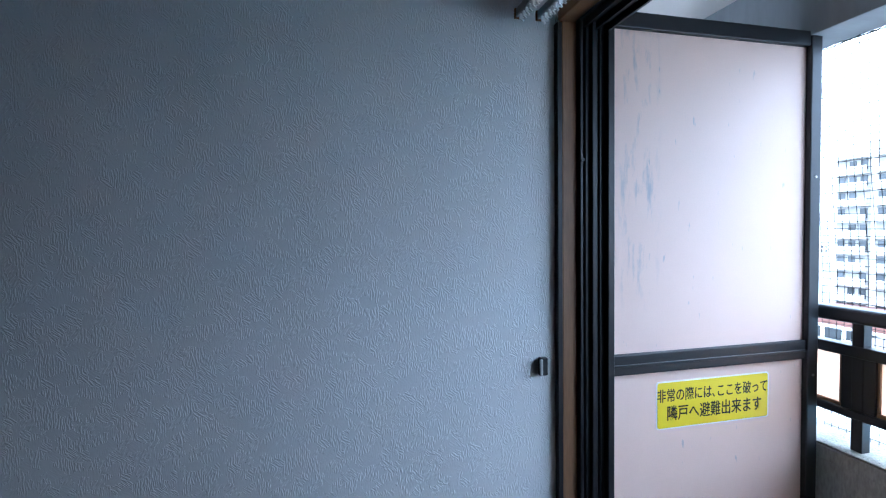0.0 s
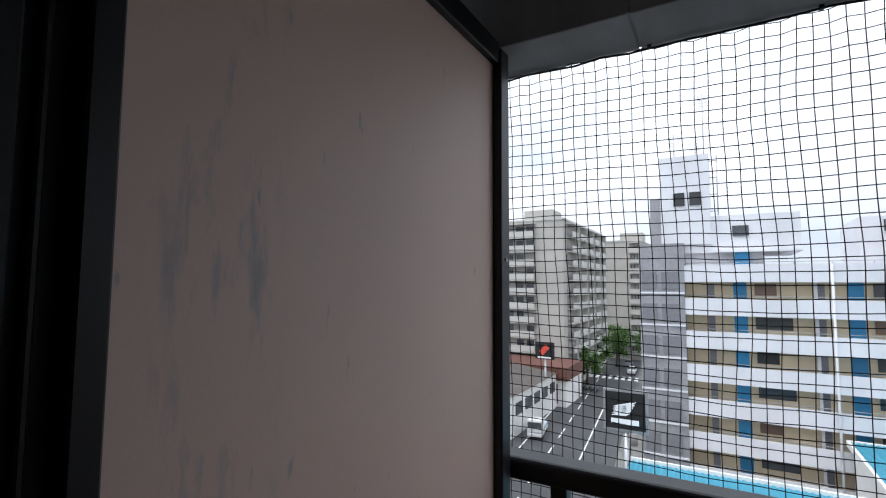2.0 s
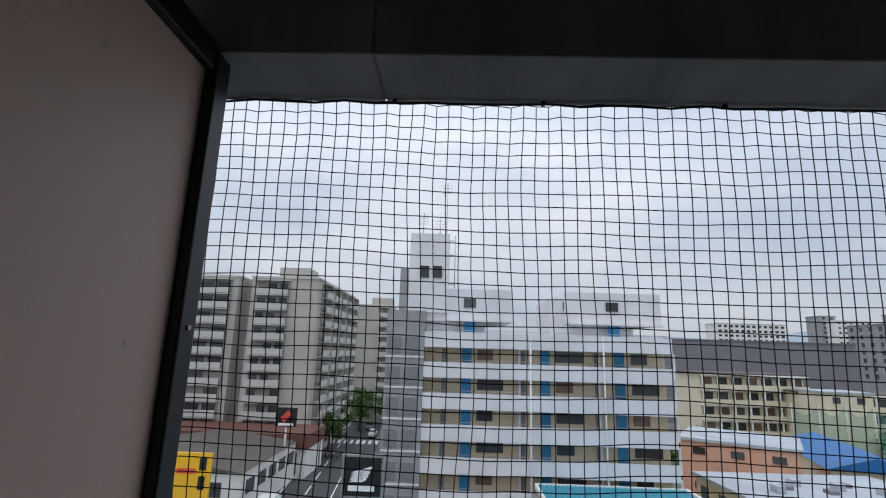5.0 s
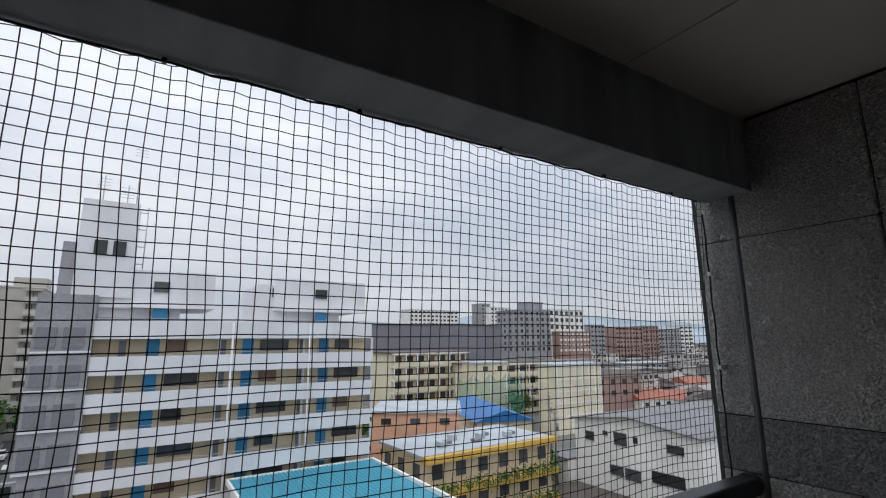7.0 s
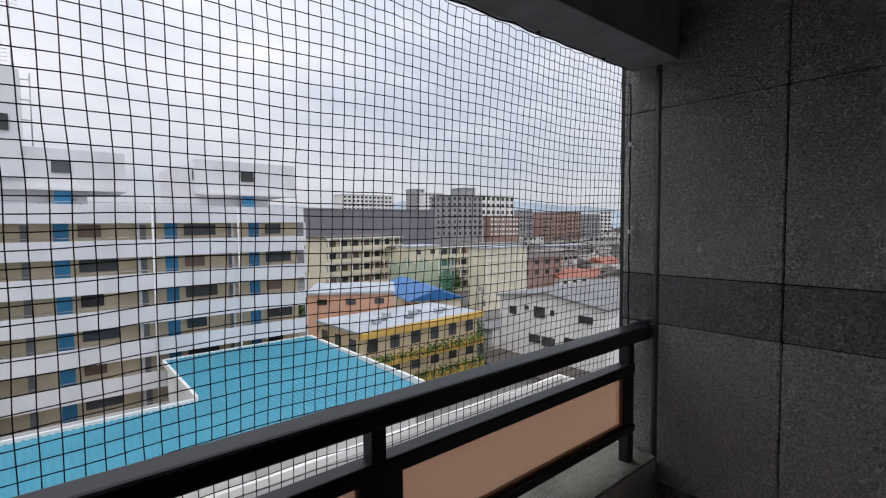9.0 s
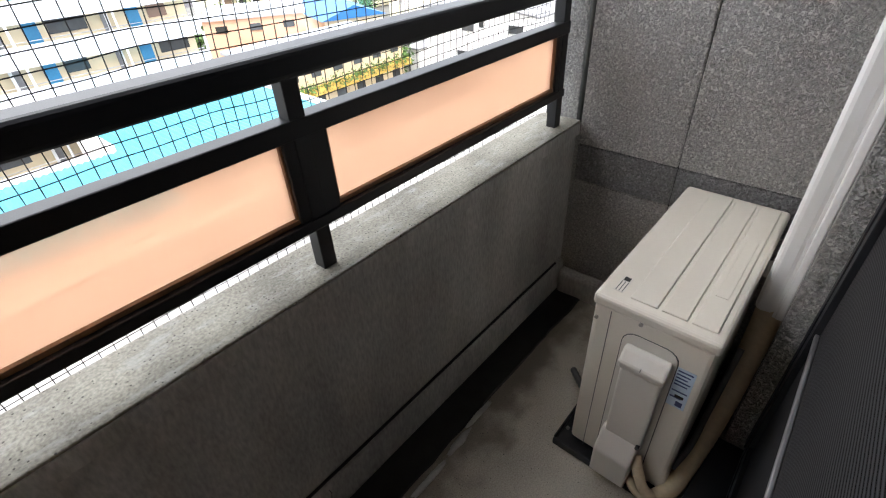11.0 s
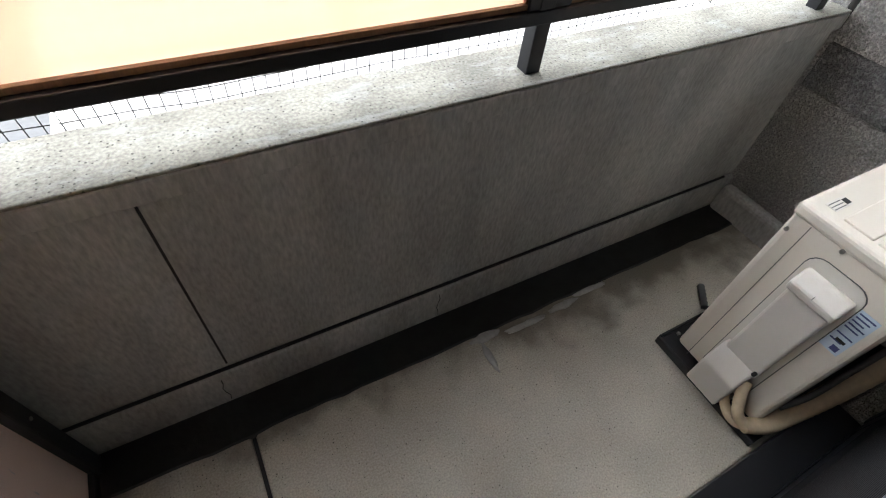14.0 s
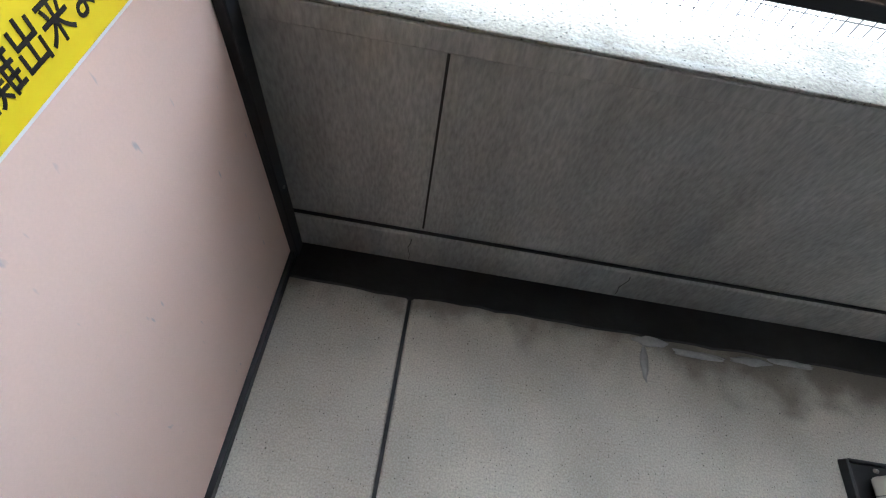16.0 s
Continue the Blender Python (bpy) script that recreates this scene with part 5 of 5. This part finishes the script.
def white_workshop():
    """Gabled workshop; its windows sit in the west end wall."""
    th = thing("white_workshop", (65, 41, G), "white three-storey gabled workshop with a grey sheet roof", "building")
    bm = bmesh.new()
    prof = ((31.9, G), (50.0, G), (50.0, -9.6), (40.9, -8.5), (31.9, -9.6))
    a, b = [bm.verts.new((54, y, z)) for y, z in prof], [bm.verts.new((82, y, z)) for y, z in prof]
    bm.faces.new(a), bm.faces.new(b[::-1])
    for i in range(5):
        bm.faces.new((a[i], b[i], b[(i + 1) % 5], a[(i + 1) % 5]))
    part("wall", bm, OFFWHITE, th)
    for y0, z0, y1, z1 in ((50.4, -9.6, 40.9, -8.44), (31.5, -9.6, 40.9, -8.44)):
        bm = bmesh.new()
        v = [bm.verts.new(p) for p in ((53.5, y0, z0), (82.5, y0, z0), (82.5, y1, z1), (53.5, y1, z1))]
        w = [bm.verts.new(p.co + Vector((0, 0, 0.22))) for p in v]
        bm.faces.new(v), bm.faces.new(w)
        for i in range(4):
            bm.faces.new((v[i], v[(i + 1) % 4], w[(i + 1) % 4], w[i]))
        part("roof", bm, ROOFDK, th, "mid-grey sheet roof")
    for y0, y1, z0, z1 in WORKSHOP_WINDOWS:
        fr = pane(th, "window", GLASSD, y0, y1, 53.96, z0, z1, axis="x")
        for z in (z0 - 0.06, z1):
            pane(th, "window_frame", ALU_SILVER, y0 - 0.05, y1 + 0.05, 53.93, z, z + 0.06, axis="x")
    part("annex", box(52.5, 60, 50.2, 54, G, -14.9), OFFWHITE, th)
    part("annex_roof", box(52.2, 60.2, 50.1, 54.3, -14.9, -14.7), ROOFDK, th)
    part("canopy", box(47, 53.9, 34, 50, -18.0, -17.8), ROOFBR, th, "dark lean-to roof")
    part("canopy_wall", box(47.3, 53.9, 34.3, 49.7, G, -18.0), SHADE, th)


WORKSHOP_WINDOWS = ((46.7, 48.0, -12.0, -10.9), (44.4, 45.1, -11.0, -10.5), (41.5, 43.4, -11.9, -10.4), (39.9, 40.5, -11.3, -10.6), (33.9, 36.0, -11.6, -10.7), (46.7, 48.1, -18.9, -18.1), (42.3, 44.3, -15.6, -14.5), (39.8, 42.0, -15.8, -14.5), (34.1, 38.2, -15.3, -14.0))
white_workshop()


def school_wing(cx, cy, w, d, z1, ang, storeys, label):
    """Cream wing with an open gallery on each storey: slab, parapet, columns and dark recessed windows."""
    th = block("school", label, cx, cy, w, d, z1, ang, CREAM, ROOFBR, over=0.6)
    y = cy - d / 2
    for k in range(storeys):
        zt = z1 - 3.3 * k
        part("slab", box(cx - w / 2, cx + w / 2, y - 1.6, y, zt - 0.3, zt), OFFWHITE, th)
        part("parapet", box(cx - w / 2, cx + w / 2, y - 1.7, y - 1.55, zt - 3.3, zt - 2.25), CREAM, th)
        n = int(w / 3.4)
        for q in range(n):
            x = cx - w / 2 + (q + 0.5) * w / n
            pane(th, "window", GLASSD if (q + k) % 3 else GLASSB, x - 1.25, x + 1.25, y - 0.05, zt - 2.3, zt - 0.7)
            pane(th, "column", OFFWHITE, x - w / n / 2 - 0.15, x - w / n / 2 + 0.15, y - 1.55, zt - 2.25, zt - 0.3, t=0.14)
    return th


school_wing(69, 121, 25, 11, -2.0, 4, 4, "long cream school wing with open galleries")
school_wing(93, 112, 34, 11, -5.2, -8, 4, "cream school wing with a brown roof")
block("gymnasium", "pale school hall between the wings", 79, 104, 9, 8, -4.6, -4, CREAM, ROOFGR, 1, 2)
cream = block("cream_hall", "windowless cream hall with vertical ribs", 86.4, 81, 14, 6, -4.4, -2, CREAM, ROOFGR)
for q in range(8):
    part("rib", box(79.5 + 1.94 * q, 79.8 + 1.94 * q, 77.8, 78.0, G, -4.6), OFFWHITE, cream)
for q in range(4):
    part("string_course", box(79.4, 93.4, 77.88, 78.0, -7.5 - 2.6 * q, -7.25 - 2.6 * q), OFFWHITE, cream)
block("brick_house", "rust brick house with a dark roof", 111, 91, 16, 10, -8.4, -8, BRICKR, ROOFBR, 2, 4, gable=1.4)
block("red_roof_house", "low house with a red tiled roof", 121, 86, 11, 9, -14.6, -12, OFFWHITE, REDROOF, 1, 3, gable=2.2)
block("red_roof_house", "low house with a red tiled roof", 134, 84, 12, 9, -15.2, -16, OFFWHITE, REDROOF, 1, 3, gable=2.2)
block("red_roof_house", "taller house with a red tiled roof", 146, 88, 8, 9, -12.0, -16, OFFWHITE, REDROOF, 2, 2, gable=1.8)

# green practice nets on poles beside the school
GREENNET = mat("green_sports_net", (0.10, 0.36, 0.27), 0.8, var=0.2, scale=0.4)
gn, gl = GREENNET.node_tree.nodes, GREENNET.node_tree.links
clear, blend = gn.new("ShaderNodeBsdfTransparent"), gn.new("ShaderNodeMixShader")
blend.inputs[0].default_value = 0.62
gl.new(gn["Principled BSDF"].outputs[0], blend.inputs[1])
gl.new(clear.outputs[0], blend.inputs[2])
gl.new(blend.outputs[0], gn["Material Output"].inputs[0])
sn = thing("sports_net", (71, 92, G), "sagging green practice net hung between poles", "net")
for q in range(5):
    x = 62 + 4.6 * q
    part("pole", tube(bmesh.new(), [(x, 92 - 0.4 * q, G), (x, 92 - 0.4 * q, -6.0 - 0.4 * (q % 2))], 0.09, 6), ALU_SILVER, sn)
    if q < 4:
        bm = bmesh.new()
        rows = [[bm.verts.new((x + 4.6 * i / 6, 92 - 0.4 * q + 0.25 * noise.noise((x + i, j, 1)), G + 1 + (11.6 - 1.6 * math.sin(math.pi * i / 6)) * j / 5)) for i in range(7)] for j in range(6)]
        for ra, rb in zip(rows, rows[1:]):
            for i in range(6):
                bm.faces.new((ra[i], ra[i + 1], rb[i + 1], rb[i]))
        part("net", bm, GREENNET, sn)

block("warehouse", "long dark grey windowless warehouse", 100, 172, 60, 24, 7.2, -2, DARKGREY, DARKGREY)
block("office_block", "grey office block with a grid of windows", 167.6, 187, 20.4, 18, 15.6, -2, APT_GREY, APT_GREY, 7, 6, 1.4, 1.6, side_cols=4)
block("office_block", "pale office block above a brick base", 190.2, 186, 24.8, 16, 16.4, -2, OFFWHITE, OFFWHITE, 3, 7, 1.9, 1.9, step=3.6)
block("lift_house", "grey lift house on the office roof", 173.5, 188, 8.5, 10, 20.0, -2, APT_GREY, APT_GREY)
block("shopping_block", "rust brick shopping block with windows", 190, 175.5, 22, 5, 4.9, -2, BRICKR, BRICKR, 4, 8, 1.7, 1.0, step=2.6, glass=OFFWHITE)
block("far_flats", "distant pale flats with rows of windows", 186, 312, 42, 14, 23, 0, OFFWHITE, ROOFGR, 6, 12, 2.0, 1.4)
block("far_tower", "distant slim grey tower block", 230, 306, 9.5, 12, 29, 0, APT_GREY, APT_GREY, 6, 2)
block("far_flats", "distant white slab of flats", 239, 298, 21, 12, 25.8, 0, OFFWHITE, OFFWHITE, 5, 6)
block("far_flats", "distant small grey flats", 253, 216, 11, 12, 10.2, -12, APT_GREY, ROOFGR, 7, 4)
block("far_flats", "distant rust-coloured flats with windows", 285, 216, 22, 12, 9.2, -14, BRICKR, ROOFGR, 7, 8)
block("far_flats", "distant rust-brown flats with windows", 306, 214, 14, 12, 10.0, -14, BRICKR, ROOFGR, 7, 5)
block("far_flats", "distant grey flats at the hill foot", 327, 216, 25, 12, 7.8, -16, APT_GREY, ROOFGR, 7, 9)
block("far_flats", "distant white tower of flats with dark bands", 353, 216, 12, 12, 10.6, -16, OFFWHITE, ROOFGR, 9, 3, 3.0, 1.2)
block("far_flats", "distant grey flats behind the school", 232, 240, 24, 12, 5.0, -10, APT_GREY, ROOFGR, 5, 8)
block("far_flats", "low pale flats with dark windows", 150, 140, 20, 9, -7.0, -10, OFFWHITE, ROOFDK, 3, 7)
block("far_flats", "low grey flats with dark windows", 178, 128, 22, 9, -8.5, -14, APT_GREY, ROOFGR, 3, 7)

# rest of the town: countless small houses, with windows on two faces
rnd = random.Random(4)
wv_, wf_, rv_, rf_, gv_, gf_ = [], [], [], [], [], []
for num in range(3600):
    near = num < 1500
    x, y = (rnd.uniform(95, 420), rnd.uniform(58, 260)) if near else (rnd.uniform(-260, 700), rnd.uniform(64, 700))
    if (x < 24 and y < 190) or (24 < x < 125 and y < 128) or (60 < x < 205 and 150 < y < 200) or (-60 < x < 0 and y < 400) or (y < 60 and x < 90):
        continue
    if 116 < x < 152 and 80 < y < 92 or (240 < x < 362 and 206 < y < 224) or (138 < x < 192 and 122 < y < 146):
        continue
    w, d, h = rnd.uniform(5, 11), rnd.uniform(5, 10), rnd.choice((5, 5.5, 6, 6.5, 6.5, 7, 8, 10) if near else (5, 6, 6.5, 7, 9, 12, 14))
    b, z1 = len(wv_), G + h
    wv_ += [(x + sx * w / 2, y + sy * d / 2, z) for z in (G, z1) for sx, sy in ((-1, -1), (1, -1), (1, 1), (-1, 1))]
    wf_ += [tuple(b + i for i in q) for q in ((0, 1, 5, 4), (1, 2, 6, 5), (2, 3, 7, 6), (3, 0, 4, 7))]
    for k in range(int(h / 2.9)):
        zt = z1 - 0.6 - 2.8 * k
        for q in range(3):
            if rnd.random() < 0.25:
                continue
            ww, c = rnd.uniform(0.5, 1.0), -0.33 + 0.33 * q
            b = len(gv_)
            gv_ += [(x + c * w - ww, y - d / 2 - 0.05, zt - 1.2), (x + c * w + ww, y - d / 2 - 0.05, zt - 1.2), (x + c * w + ww, y - d / 2 - 0.05, zt), (x + c * w - ww, y - d / 2 - 0.05, zt)]
            gv_ += [(x - w / 2 - 0.05, y + c * d - ww, zt - 1.2), (x - w / 2 - 0.05, y + c * d + ww, zt - 1.2), (x - w / 2 - 0.05, y + c * d + ww, zt), (x - w / 2 - 0.05, y + c * d - ww, zt)]
            gf_ += [(b, b + 1, b + 2, b + 3), (b + 4, b + 5, b + 6, b + 7)]
    b, o, g = len(rv_), 0.5, (rnd.uniform(1.2, 2.2) if h < 8 else 0.25)
    rv_ += [(x + sx * (w / 2 + o), y + sy * (d / 2 + o), z1) for sx, sy in ((-1, -1), (1, -1), (1, 1), (-1, 1))] + [(x - w / 2 - o, y, z1 + g), (x + w / 2 + o, y, z1 + g)]
    rf_ += [tuple(b + i for i in q) for q in ((0, 1, 5, 4), (2, 3, 4, 5), (1, 2, 5), (3, 0, 4))]
twn = thing("town_houses", (100, 300, G), "dense far spread of small grey and brown houses", "houses", kind="stuff")
for nm, vv, ff, ma_ in (("walls", wv_, wf_, HOUSEW), ("roofs", rv_, rf_, HOUSER), ("windows", gv_, gf_, GLASSD)):
    me = bpy.data.meshes.new(nm)
    me.from_pydata(vv, [], ff)
    me.materials.append(ma_)
    hang(tagged(new(nm, me), kind="stuff"), twn)

# hills on the horizon
bm = bmesh.new()
prev = None
for i in range(161):
    a = radians(150 - i * 0.9)
    h = 60 + 65 * (noise.noise((i * 0.055, 0.7, 0)) + 0.45 * noise.noise((i * 0.19, 2.7, 0)) + 0.15 * noise.noise((i * 0.7, 4.7, 0)))
    cur = [bm.verts.new((1900 * math.cos(a), 1900 * math.sin(a), G)), bm.verts.new((2150 * math.cos(a), 2150 * math.sin(a), max(12, h)))]
    if prev:
        bm.faces.new((prev[0], cur[0], cur[1], prev[1]))
    prev = cur
solid("backdrop_hills", bm, HILL, "wooded hills with blue-grey haze painted into their colour, under low cloud", "hills")

# power poles
def power_pole(x, y):
    th = thing("utility_pole", (x, y, G), "grey concrete utility pole with cross arms", "utility pole", "utility poles")
    part("pole", tube(bmesh.new(), [(x, y, G), (x, y, G + 11)], [0.18, 0.11], 8), PAVE, th)
    for z in (9.6, 10.4):
        part("cross_arm", box(x - 0.9, x + 0.9, y - 0.05, y + 0.05, G + z, G + z + 0.1), ALU_SILVER, th)
    part("transformer", tube(bmesh.new(), [(x + 0.35, y, G + 8.1), (x + 0.35, y, G + 9.0)], 0.25, 10), PAVE, th)


for x, y in ((50.6, 50.5), (61, 62), (70, 76), (-22.6, 88), (-6.2, 40)):
    power_pole(x, y)
